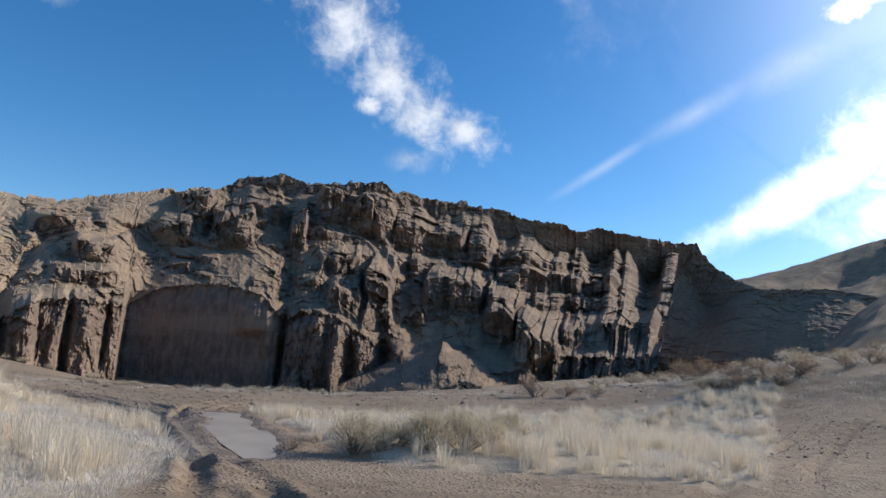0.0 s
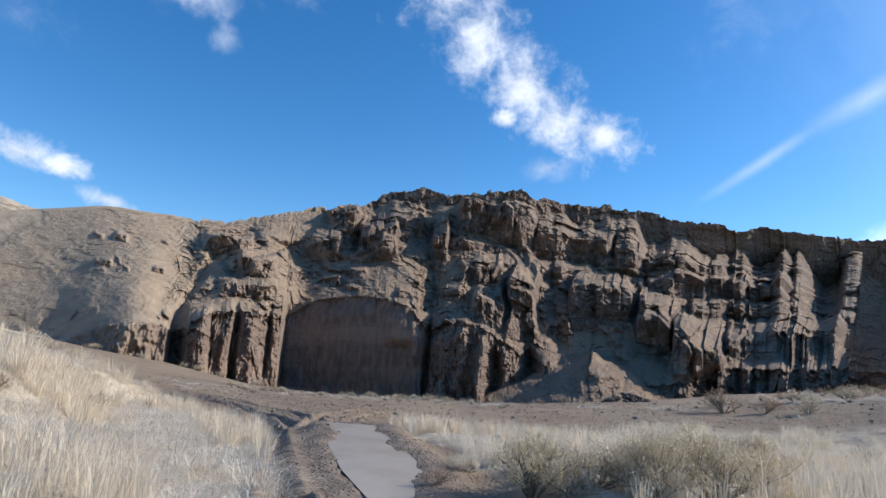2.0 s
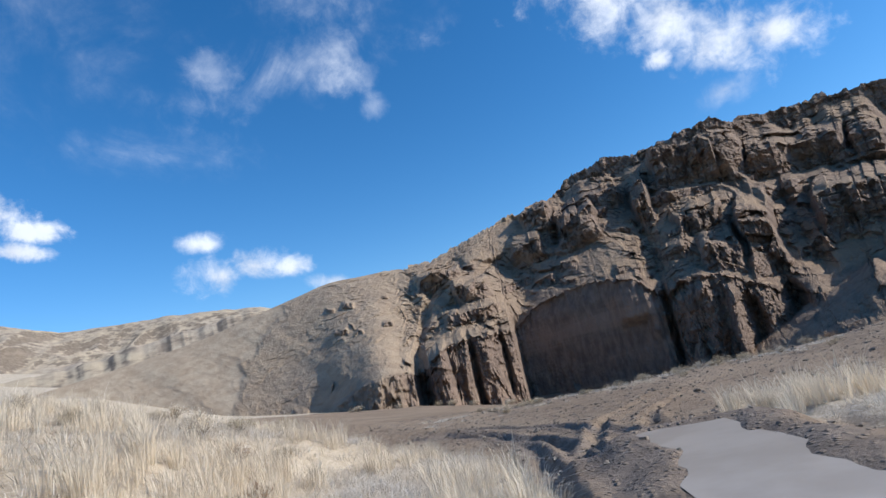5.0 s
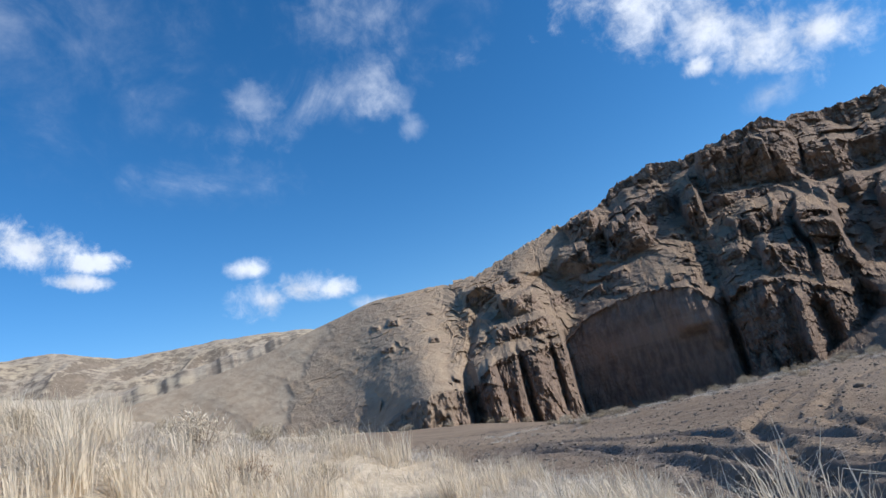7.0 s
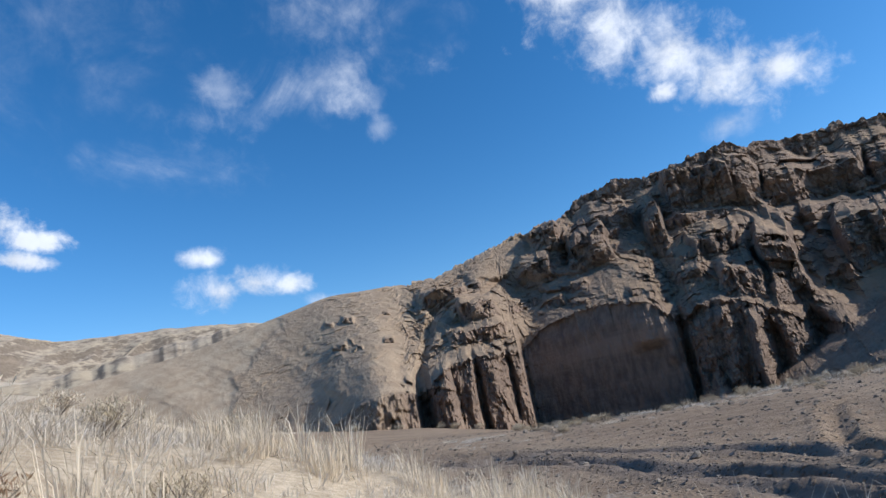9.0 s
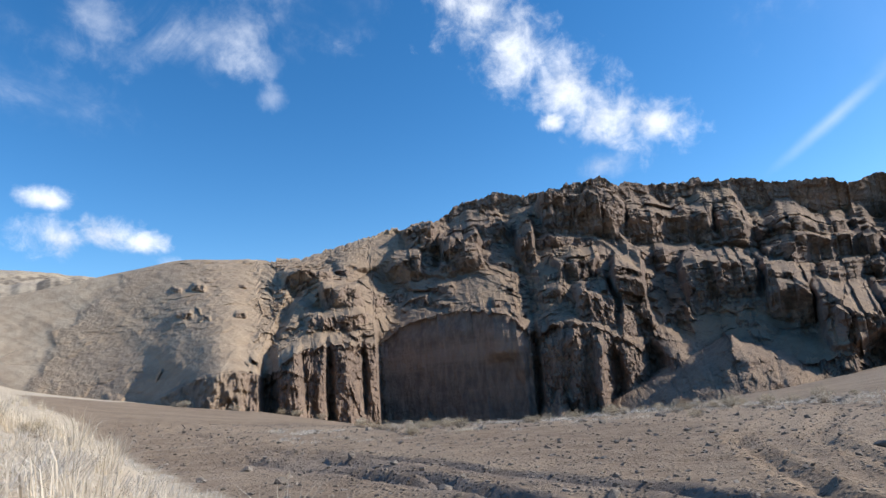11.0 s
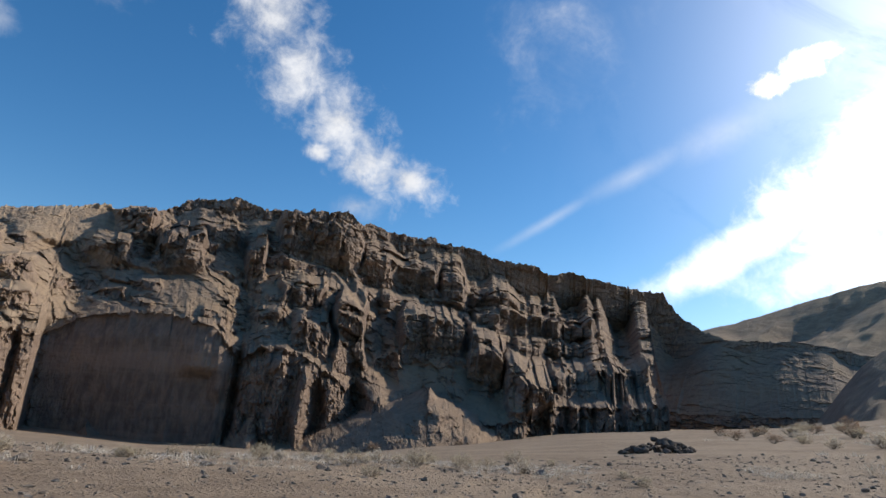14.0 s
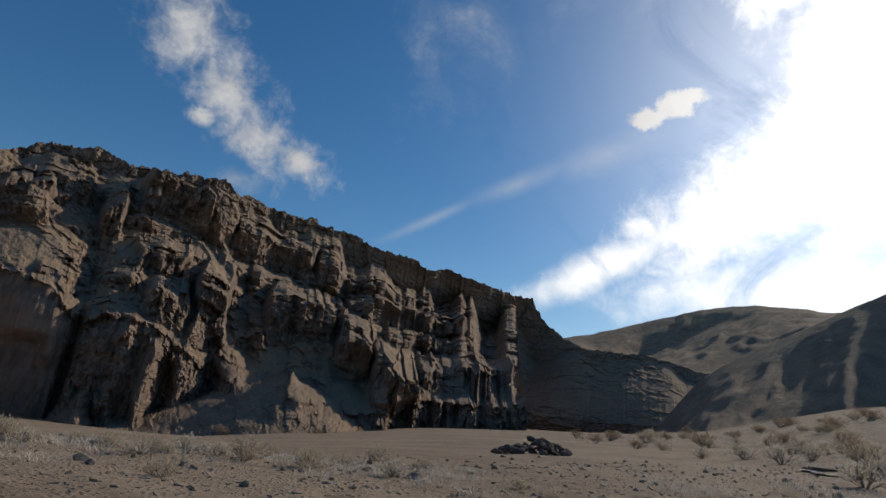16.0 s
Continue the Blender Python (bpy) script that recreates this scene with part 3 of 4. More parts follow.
    straw = np.maximum(straw, (0.28 * step(az, 22, 27) + 0.25 * step(az, 33, 38)) * (1 - np.maximum(face, wall)))
    straw = np.maximum(straw, 0.8 * step(az, 22, 25) * step(z - rim_z, -3.5, -0.5))
    # scree fans in front of the wall
    for a0, top, spread, slope, r_top in FANS:
        width = spread * np.clip((top - z) / 20.0, 0.0, 1.6) + 0.15
        d = np.abs(az - a0 + 0.9 * fbm(x / 14, z / 9, 4, 4, 95)) / width
        cone = r_top - (top - z) * slope + 16 * d**1.5 + 3.4 * fbm(x / 9, z / 5, 7, 5, 97, 0.6)
        inside = (z < top) & (d < 1.5) & (cone < r)
        r, rocky = np.where(inside, np.maximum(cone - 1.1 * facets(x, z, 3.2, 49) * step(fine, -0.05, 0.1), r_top - 50), r), np.where(inside, 0.3, rocky)
    far = np.broadcast_to(along(az1, FAR_FOOT), az.shape)
    far = far + (np.broadcast_to(along(az1, FAR_RIM), az.shape) - far) * t
    r, z = r * far, (z + 1.3) * far - 1.3
    # the plateau behind the rim
    tail = np.array([0.6, 2.5, 8, 25, 70, 160])
    rr, zz = np.vstack([r, r[-1] + tail[:, None]]), np.vstack([z, z[-1] + np.array([0.1, 0.15, 0.1, -0.5, -4, -14])[:, None]])
    # past the corner the foot of the wall turns back behind it
    back = az + 3.4 * step(-a, 22.2, 22.5) * (1 - step(-az, 25, 33)) * (1 - t) ** 0.7
    aa = np.radians(np.vstack([back, np.repeat(back[-1:], len(tail), 0)]))
    verts = np.stack([CX - np.sin(aa) * rr, CY + np.cos(aa) * rr, zz], -1).reshape(-1, 3)
    cliff = sheet("cliff", verts, len(rr), n_az, BASALT, shade=False)
    smooth_part = np.repeat((0.5 * (crag1[1:] + crag1[:-1]) < 0.5)[None], len(rr) - 1, 0).ravel()
    cliff.data.polygons.foreach_set("use_smooth", smooth_part)
    for key, v in (("crag", rocky), ("straw", straw)):
        at = cliff.data.attributes.new(key, "FLOAT", "POINT")
        at.data.foreach_set("value", np.vstack([v, np.repeat(v[-1:], len(tail), 0)]).ravel().astype(np.float32))
    return tagged(cliff, "tall dark brown basalt cliff in broken steps above the gravel flat", "cliff", kind="structure")


FANS = [(-2.2, 2.5, 7.5, 1.55, 219.5), (12.0, -9.0, 2.0, 1.6, 226.0), (24.0, -15.0, 3.0, 1.8, 258.0), (5.0, -10.0, 2.4, 1.6, 234.0)]
build_cliff()


# ---- far hills ----
def build_hill(name, label, mat, skyline, r_foot, r_top, z_foot, seed, n_az=260, n_up=56, gully=22.0, span=30.0):
    a_lo, a_hi = min(r[0] for r in skyline), max(r[0] for r in skyline)
    az, up = np.meshgrid(np.linspace(a_hi, a_lo, n_az), np.linspace(0, 1, n_up))
    soft = np.hanning(33) / np.hanning(33).sum()
    top = np.convolve(np.pad(along(az[0], skyline), 16, mode="edge"), soft, "valid")[None] + (2.5 if r_top > 400 else 0.35) * fbm(az * 0.9, 0, 0, 4, seed)
    x = np.radians(az) * 0.5 * (r_foot + r_top)
    shape = up**0.9
    z = z_foot + (top - z_foot) * shape
    r = r_foot + (r_top - r_foot) * up
    fade = np.sin(np.pi * np.clip(up, 0, 1)) ** 0.8
    z = z + gully * fade * ((ridged(x / span + 0.9 * up, up * 1.5, 0, 4, seed + 5) - 0.35) if gully > 3 else fbm(x / span, up * 6, 0, 4, seed + 5))
    tail = np.array([20.0, 120.0, 400.0])
    rr, zz = np.vstack([r, r[-1] + tail[:, None]]), np.vstack([z, z[-1] - np.array([1.0, 12.0, 60.0])[:, None]])
    aa = np.radians(np.vstack([az, np.repeat(az[:1], 3, 0)]))
    verts = np.stack([CX - np.sin(aa) * rr, CY + np.cos(aa) * rr, zz], -1).reshape(-1, 3)
    return tagged(sheet(name, verts, len(rr), n_az, mat), label, "hill", kind="structure")


build_hill("far_hill", "pale straw-coloured hills with dark gullies beyond the grass", TAN_HILL,
           [(47, 205), (50.7, 228), (57.5, 240), (62, 238), (66, 236), (69.0, 262), (71.5, 274), (74, 262), (80, 280), (90, 290), (104, 270)], 1020, 1330, 100, 200, gully=24, span=110.0)
build_hill("near_tan_hill", "smooth straw-coloured hillside behind the dark slope", TAN_HILL,
           [(40, 30), (46, 56), (50.7, 77), (55, 74), (60, 67), (65, 60), (72, 56), (80, 52)], 350, 470, 0, 210, gully=3.2, span=40.0)
build_hill("dusky_hill", "hazy brown hills at the far end of the canyon", DUSKY_HILL,
           [(-20, 120), (-27.5, 162), (-30, 174), (-33.8, 202), (-38.9, 236), (-42.8, 252), (-48.9, 241), (-56, 236), (-66, 220), (-78, 200)], 720, 1215, 30, 220, gully=34, span=170)
build_hill("right_slope", "brown brushy slope falling to the valley floor", DUSKY_HILL,
           [(-27, -14), (-32.5, -14), (-35.8, 28), (-38, 36), (-41, 48), (-45.4, 63), (-48.6, 75), (-54, 92), (-64, 106), (-80, 111), (-100, 94)], 190, 360, -12, 230, gully=5.0, span=32)


# ---- the ground ----
ROUTE = [(t, eye) for t, eye, _, _ in PATH]
GRASS_EDGE = [(-40, -7.0), (0, -3.6), (8, -4.2), (15.2, -6.2), (20.5, -8.7), (23.5, -10.6), (30, -15.8), (35, -22.5), (39, -27), (44, -35), (60, -62), (120, -150)]
FLOOR_40 = [(-180, 1), (-110, 1.5), (-75, 0.5), (-60, -0.5), (-45, -0.8), (-36, -2.4), (-25, -3.5), (-10, -4.1), (5, -4.9), (20, -5), (32, -4.8), (40, -4.4), (50, -3.4), (60, -1.2), (70, 1.0), (90, 2.5), (130, 2), (180, 1)]
FLOOR_245 = [(-180, 8), (-110, 20), (-75, 30), (-55, 22), (-45, 14), (-36, 2), (-31, -2.1), (-22, -6.5), (-14, -10.4), (-5, -16.5), (5, -22.1), (20, -22.1), (30, -18.7), (38, -11.0), (45, -6.0), (55, 2), (65, 16), (75, 24), (90, 26), (130, 16), (180, 8)]
FLOOR_900 = [(-180, 30), (-110, 60), (-75, 70), (-45, 20), (-30, -10), (0, -30), (45, -20), (50, 70), (55, 88), (65, 106), (75, 138), (90, 140), (130, 60), (180, 30)]
PUDDLE = [(-9.6, 26.1), (-8.3, 26.6), (-6.5, 23.0), (-4.9, 19.5), (-4.6, 17.4), (-5.2, 16.9), (-6.5, 19.2), (-8.4, 23.2)]


def away_from(x, y, poly, closed=False):
    """Distance to a line of places, and which side of its closed outline a place lies on."""
    pts = list(poly) + ([poly[0]] if closed else [])
    best, inside = np.full(np.shape(x), 1e9), np.zeros(np.shape(x), bool)
    for (ax, ay), (bx, by) in zip(pts[:-1], pts[1:]):
        dx, dy = bx - ax, by - ay
        t = np.clip(((x - ax) * dx + (y - ay) * dy) / (dx * dx + dy * dy), 0, 1)
        best = np.minimum(best, np.hypot(x - ax - t * dx, y - ay - t * dy))
        if closed:
            cross = (ay > y) != (by > y)
            inside ^= cross & (x < (bx - ax) * (y - ay) / (by - ay + 1e-12) + ax)
    return best, inside


def near_height(x, y):
    base = np.interp(y, [-80, 0, 14, 28, 42, 60, 90], [-0.8, -1.5, -2.85, -3.85, -4.6, -5.0, -5.6])
    d = np.interp(y, [r[0] for r in GRASS_EDGE], [r[1] for r in GRASS_EDGE]) - x
    left = 0.13 * np.clip(d - 5.0, 0, 14) * step(y, 8, 20) + 0.11 * np.sqrt(np.maximum(d - 0.6, 0) ** 2 + 1.0) - 0.11 * np.sqrt(1.0)
    left = left * step(y, -10, 20) + 0.03 * np.maximum(d, 0) * (1 - step(y, -10, 20))
    trod, _ = away_from(x, y, [(e[0], e[1]) for _, e in ROUTE])
    left = left + 0.75 * step(d, 0.6, 4.5) * step(trod, 1.5, 4.5) * step(y, 8, 20)
    right = 0.055 * np.maximum(x - 4 - 0.25 * np.maximum(y, 0), 0)
    bank = 0.35 * step(x - (-3.4 - 0.50 * (y - 19.0)), 0.2, 1.6) * step(y, 15, 18) * (1 - step(y, 27, 36)) * (1 - step(x, 4, 14))
    return base + left + right + bank


TRACKS = [
    [(-2.0, -12), (-1.6, 0), (-3.0, 8), (-5.4, 14.5), (-8.6, 20), (-11.5, 25.5), (-16, 33), (-23, 41), (-34, 49), (-60, 66), (-110, 110)],
    [(-0.2, -12), (0.2, 0), (-1.2, 7.4), (-3.9, 13.6), (-7.0, 19), (-9.9, 24.5), (-14.4, 32), (-21.6, 39.6), (-33, 47.3), (-59, 64), (-109, 108)],
    [(-9.0, 25.6), (-13.4, 30.8), (-18.5, 36.5), (-24, 40.4), (-30, 44)], [(-7.8, 27.0), (-12.2, 32.2), (-17.2, 38), (-22.5, 42.2), (-29, 46)],
    [(-12, 28.5), (-15, 37), (-15.6, 46), (-13, 56)], [(-10.4, 29.2), (-13.2, 37), (-13.8, 46), (-11.4, 55)],
    [(1.0, 0), (4.0, 10), (10, 21), (18, 32), (32, 46), (60, 70)], [(2.8, -0.6), (6.0, 9.4), (11.8, 20), (19.6, 30.8), (33.4, 44.6), (61, 68)],
]


def ground_height(x, y):
    r, az = np.hypot(x - CX, y - CY), np.degrees(np.arctan2(-(x - CX), y - CY))
    near = near_height(x, y)
    ring = [along(az, t) for t in (FLOOR_40, FLOOR_245, FLOOR_900)]
    far = np.where(r < 245, ring[0] + (ring[1] - ring[0]) * np.clip((r - 40) / 205, 0, 1), ring[1] + (ring[2] - ring[1]) * np.clip((r - 245) / 655, 0, 1))
    w = step(r, 26, 52)
    z = near * (1 - w) + far * w
    z = z + 0.10 * fbm(x / 5, y / 5, 0, 3, 300) + 0.035 * fbm(x / 0.9, y / 0.9, 0, 3, 310) * (1 - step(r, 40, 90)) + 0.5 * fbm(x / 40, y / 40, 0, 3, 320) * step(r, 40, 120)
    close = 1 - step(r, 60, 90)
    for n, line in enumerate(TRACKS):
        d, _ = away_from(x, y, line)
        d = d + 0.10 * fbm(x / 1.1, y / 1.1, n, 2, 330)
        z = z - close * (0.17 * np.exp(-((d / 0.22) ** 2)) - 0.11 * np.exp(-(((d - 0.42) / 0.16) ** 2))) * (0.7 + 0.5 * value_noise(x / 2, y / 2, n, 340))
        z = z + close * 0.018 * np.exp(-((d / 0.24) ** 4)) * np.sign(np.sin((x * 0.6 + y * 0.8) * 22))
    d, inside = away_from(x, y, PUDDLE, True)
    sd = np.where(inside, -d, d) + 0.42 * fbm(x / 1.1, y / 1.1, 3, 3, 350)
    z = np.where(sd < 2.2, z * step(sd, 0.1, 2.2) + (WATER_Z + 0.16 * step(sd, -0.3, 0.25) - 0.10) * (1 - step(sd, 0.1, 2.2)), z)
    return z


WATER_Z = -3.2


def dirt():
    m, tree, bsdf = material("dirt")
    co = place(tree)
    big, mid, fine = noise_node(tree, co, 0.12, 6), noise_node(tree, co, 1.3, 8, 0.6), noise_node(tree, co, 14, 6, 0.7)
    grit = tree.nodes.new("ShaderNodeTexVoronoi")
    grit.inputs["Scale"].default_value = 7.0
    tree.links.new(co, grit.inputs["Vector"])
    col = mix_rgb(tree, smooth(tree, mid, 0.3, 0.7), (0.228, 0.158, 0.101), (0.340, 0.248, 0.164))
    col = mix_rgb(tree, smooth(tree, big, 0.42, 0.62, 0, 0.6), col, (0.390, 0.290, 0.195))
    col = mix_rgb(tree, smooth(tree, fine, 0.45, 0.7, 0, 0.55), col, (0.12, 0.095, 0.072))
    col = mix_rgb(tree, smooth(tree, grit.outputs["Distance"], 0.08, 0.30, 0.75, 0), col, mix_rgb(tree, grit.outputs["Color"], (0.13, 0.10, 0.074), (0.42, 0.35, 0.27)))
    straw = tree.nodes.new("ShaderNodeAttribute")
    straw.attribute_name = "straw"
    mud = tree.nodes.new("ShaderNodeAttribute")
    mud.attribute_name = "mud"
    litter = mix_rgb(tree, smooth(tree, noise_node(tree, stretched(tree, co, 6, 2, 3), 3.0, 8, 0.7), 0.35, 0.65), (0.43, 0.345, 0.245), (0.64, 0.535, 0.395))
    col = mix_rgb(tree, math_node(tree, "MULTIPLY", straw.outputs["Fac"], smooth(tree, mid, 0.25, 0.5, 0.45, 1.0)), col, litter)
    col = mix_rgb(tree, mud.outputs["Fac"], col, mix_rgb(tree, smooth(tree, mid, 0.35, 0.65), (0.17, 0.126, 0.09), (0.255, 0.195, 0.142)))
    tree.links.new(col, bsdf.inputs["Base Color"])
    tree.links.new(smooth(tree, mud.outputs["Fac"], 0.0, 1.0, 0.95, 0.72), bsdf.inputs["Roughness"])
    bump(tree, bsdf, math_node(tree, "ADD", math_node(tree, "MULTIPLY", mid, 1.2), math_node(tree, "ADD", math_node(tree, "MULTIPLY", fine, 0.35), math_node(tree, "MULTIPLY", smooth(tree, grit.outputs["Distance"], 0.0, 0.4, 1.0, 0.0), smooth(tree, straw.outputs["Fac"], 0.0, 0.6, 0.8, 0.0)))), 0.13, 0.9)
    return m


def straw_amount(x, y):
    r = np.hypot(x - CX, y - CY)
    d = np.interp(y, [k[0] for k in GRASS_EDGE], [k[1] for k in GRASS_EDGE]) - x + 0.8 * fbm(x / 2.5, y / 2.5, 0, 3, 360)
    left = step(d, -0.3, 0.8)
    right = bank_amount(x, y)
    return np.maximum(left, right)


def bank_amount(x, y):
    e = x - (-3.0 - 0.52 * (y - 19.0)) + 0.6 * fbm(x / 2, y / 2, 5, 3, 370)
    road = x - (3.2 + 0.62 * np.maximum(y - 8, 0) ** 0.98) + 0.8 * fbm(x / 3, y / 3, 6, 3, 371)
    return step(e, 0.0, 1.0) * (1 - step(road, -1.0, 0.4)) * step(y, 14.5, 17) * (1 - step(y + 0.15 * x, 31, 35) * (1 - step(x, -2, 3))) * (1 - step(y, 44, 52))


DIRT = dirt()


def build_ground():
    rings = np.concatenate([np.linspace(0.01, 64, 214), 64 * (3200 / 64) ** np.linspace(0.02, 1, 54)])
    n_az = 660
    az, r = np.meshgrid(np.linspace(0, 2 * np.pi, n_az, endpoint=False), rings)
    x, y = CX - np.sin(az) * r, CY + np.cos(az) * r
    z = ground_height(x, y)
    ob = sheet("ground", np.stack([x, y, z], -1).reshape(-1, 3), len(rings), n_az, DIRT, around=True)
    straw = straw_amount(x, y)
    mud = np.zeros_like(x)
    for line in TRACKS[:4]:
        d, _ = away_from(x, y, line)
        mud = np.maximum(mud, (1 - step(d, 0.25, 0.75)) * step(y, 12, 18) * (1 - step(r, 25, 40)))
    d, inside = away_from(x, y, PUDDLE, True)
    mud = np.maximum(mud, 1 - step(np.where(inside, 0, d), 0.3, 1.4))
    straw = straw * (1 - mud)
    for key, v in (("straw", straw), ("mud", mud)):
        at = ob.data.attributes.new(key, "FLOAT", "POINT")
        at.data.foreach_set("value", v.ravel().astype(np.float32))
    return tagged(ob, "dry brown dirt and gravel valley floor with muddy wheel ruts", "ground", kind="structure")


build_ground()


def muddy_water():
    m, tree, bsdf = material("muddy_water")
    co = place(tree)
    col = mix_rgb(tree, smooth(tree, noise_node(tree, co, 0.7, 4), 0.35, 0.65), (0.40, 0.335, 0.265), (0.46, 0.39, 0.315))
    tree.links.new(col, bsdf.inputs["Base Color"])
    bsdf.inputs["Roughness"].default_value = 0.24
    bsdf.inputs["Specular IOR Level"].default_value = 0.18
    bump(tree, bsdf, noise_node(tree, co, 6, 3), 0.004, 0.3)
    return m


WATER = muddy_water()


def wet_mud():
    m, tree, bsdf = material("wet_mud")
    co = place(tree)
    tree.links.new(mix_rgb(tree, smooth(tree, noise_node(tree, co, 1.5, 5), 0.35, 0.65), (0.14, 0.11, 0.08), (0.3, 0.26, 0.22)), bsdf.inputs["Base Color"])
    bsdf.inputs["Roughness"].default_value = 0.22
    bsdf.inputs["Specular IOR Level"].default_value = 0.6
    bump(tree, bsdf, noise_node(tree, co, 3.5, 5, 0.6), 0.22, 1.0)
    return m


WET_MUD = wet_mud()


def build_puddle(outline, level, label, grow=(1.22, 1.07), mat=WATER):
    n = len(outline)
    cx, cy = sum(p[0] for p in outline) / n, sum(p[1] for p in outline) / n
    bm = bmesh.new()
    bm.faces.new([bm.verts.new((cx + (px - cx) * grow[0], cy + (py - cy) * grow[1], level)) for px, py in reversed(outline)])
    me = bpy.data.meshes.new("puddle")
    bm.normal_update()
    bm.to_mesh(me)
    bm.free()
    me.materials.append(mat)
    return tagged(new("puddle", me), label, "puddle", kind="structure")


build_puddle(PUDDLE, WATER_Z, "long puddle of still grey-brown muddy water beside the ruts")
for px, py, long, wide, turn in ((16.0, 70.5, 2.6, 0.9, 40), (18.4, 72.4, 3.0, 0.8, 45), (14.0, 68.0, 1.8, 0.7, 30), (20.6, 70.0, 2.4, 0.9, 50), (17.0, 67.6, 1.8, 0.6, 42)):
    ring = []
    for k in range(14):
        a, w = 2 * math.pi * k / 14, 1 + 0.3 * math.sin(k * 2.3 + px)
        u, v = math.cos(a) * long * w, math.sin(a) * wide * w
        c, d = math.cos(radians(turn)), math.sin(radians(turn))
        ring.append((px + u * c - v * d, py + u * d + v * c))
    level = float(ground_height(np.array([px]), np.array([py]))[0]) + 0.05
    build_puddle(ring, level, "shiny film of wet mud on the flat", (1.0, 1.0), WET_MUD)


# ---- plants and stones ----
def tri_mesh(name, verts, faces, mats, slots=None, shade=False):
    """A mesh from arrays of places and triangles."""
    me = bpy.data.meshes.new(name)
    verts, faces = np.asarray(verts, np.float32), np.asarray(faces, np.int32)
    me.vertices.add(len(verts))
    me.vertices.foreach_set("co", verts.ravel())
    me.loops.add(faces.size)
    me.loops.foreach_set("vertex_index", faces.ravel())
    me.polygons.add(len(faces))
    me.polygons.foreach_set("loop_start", np.arange(0, faces.size, 3, dtype=np.int32))
    me.polygons.foreach_set("use_smooth", np.full(len(faces), shade))
    for m in mats:
        me.materials.append(m)
    if slots is not None:
        me.polygons.foreach_set("material_index", np.asarray(slots, np.int32))
    me.update(calc_edges=True)
    return me


def blades(count, height, spread, droop, width, rng):
    """A tuft of bent, tapering blades."""
    ang, lean = rng.uniform(0, 2 * np.pi, count), np.abs(rng.normal(0, droop, count)) + 0.08
    h = height * rng.uniform(0.45, 1.05, count)
    base = np.stack([np.cos(ang), np.sin(ang), 0 * ang], 1) * (rng.uniform(0, 1, count) ** 0.6 * spread)[:, None]
    out = np.stack([np.cos(ang + rng.normal(0, 0.5, count)), np.sin(ang + rng.normal(0, 0.5, count)), 0 * ang], 1)
    side = np.stack([-out[:, 1], out[:, 0], 0 * ang], 1) * (width * rng.uniform(0.6, 1.3, count))[:, None]
    up = np.array([0, 0, 1.0])
    mid = base + out * (lean * h * 0.35)[:, None] + up * (h * 0.62)[:, None]
    tip = base + out * (lean * h * 1.15)[:, None] + up * (h * (1.0 - 0.45 * np.minimum(lean, 1)))[:, None]
    v = np.stack([base - side, base + side, mid - 0.7 * side, mid + 0.7 * side, tip], 1).reshape(-1, 3)
    f = np.array([[0, 1, 3], [0, 3, 2], [2, 3, 4]])[None] + (np.arange(count) * 5)[:, None, None]
    return v, f.reshape(-1, 3)


def scatter(tufts, x, y, z, scale, rng):
    """One pair of arrays from many turned and scaled tufts."""
    vs, fs, n = [], [], 0
    kinds = rng.integers(0, len(tufts), len(x))
    turns = rng.uniform(0, 2 * np.pi, len(x))
    for k, (v, f) in enumerate(tufts):
        pick = np.where(kinds == k)[0]
        if not len(pick):
            continue
        c, s = np.cos(turns[pick])[:, None], np.sin(turns[pick])[:, None]
        sc = scale[pick][:, None]
        px = (v[None, :, 0] * c - v[None, :, 1] * s) * sc + x[pick][:, None]
        py = (v[None, :, 0] * s + v[None, :, 1] * c) * sc + y[pick][:, None]
        pz = v[None, :, 2] * sc + z[pick][:, None]
        vs.append(np.stack([px, py, pz], -1).reshape(-1, 3))
        fs.append((f[None] + (n + np.arange(len(pick)) * len(v))[:, None, None]).reshape(-1, 3))
        n += len(pick) * len(v)
    return np.concatenate(vs), np.concatenate(fs)


def leafy(name, a, b, c, rough=0.8, through_leaf=0.4):
    m, tree, bsdf = material(name)
    geo = tree.nodes.new("ShaderNodeNewGeometry")
    col = mix_rgb(tree, geo.outputs["Random Per Island"], a, b)
    col = mix_rgb(tree, smooth(tree, noise_node(tree, place(tree), 0.5, 4), 0.45, 0.65), col, c)
    tree.links.new(col, bsdf.inputs["Base Color"])
    bsdf.inputs["Roughness"].default_value = rough
    # thin leaves let part of the light through
    glow, mixed = tree.nodes.new("ShaderNodeBsdfTranslucent"), tree.nodes.new("ShaderNodeMixShader")
    tree.links.new(col, glow.inputs["Color"])
    mixed.inputs[0].default_value = through_leaf
    tree.links.new(bsdf.outputs[0], mixed.inputs[1])
    tree.links.new(glow.outputs[0], mixed.inputs[2])
    tree.links.new(mixed.outputs[0], tree.nodes["Material Output"].inputs["Surface"])
    return m


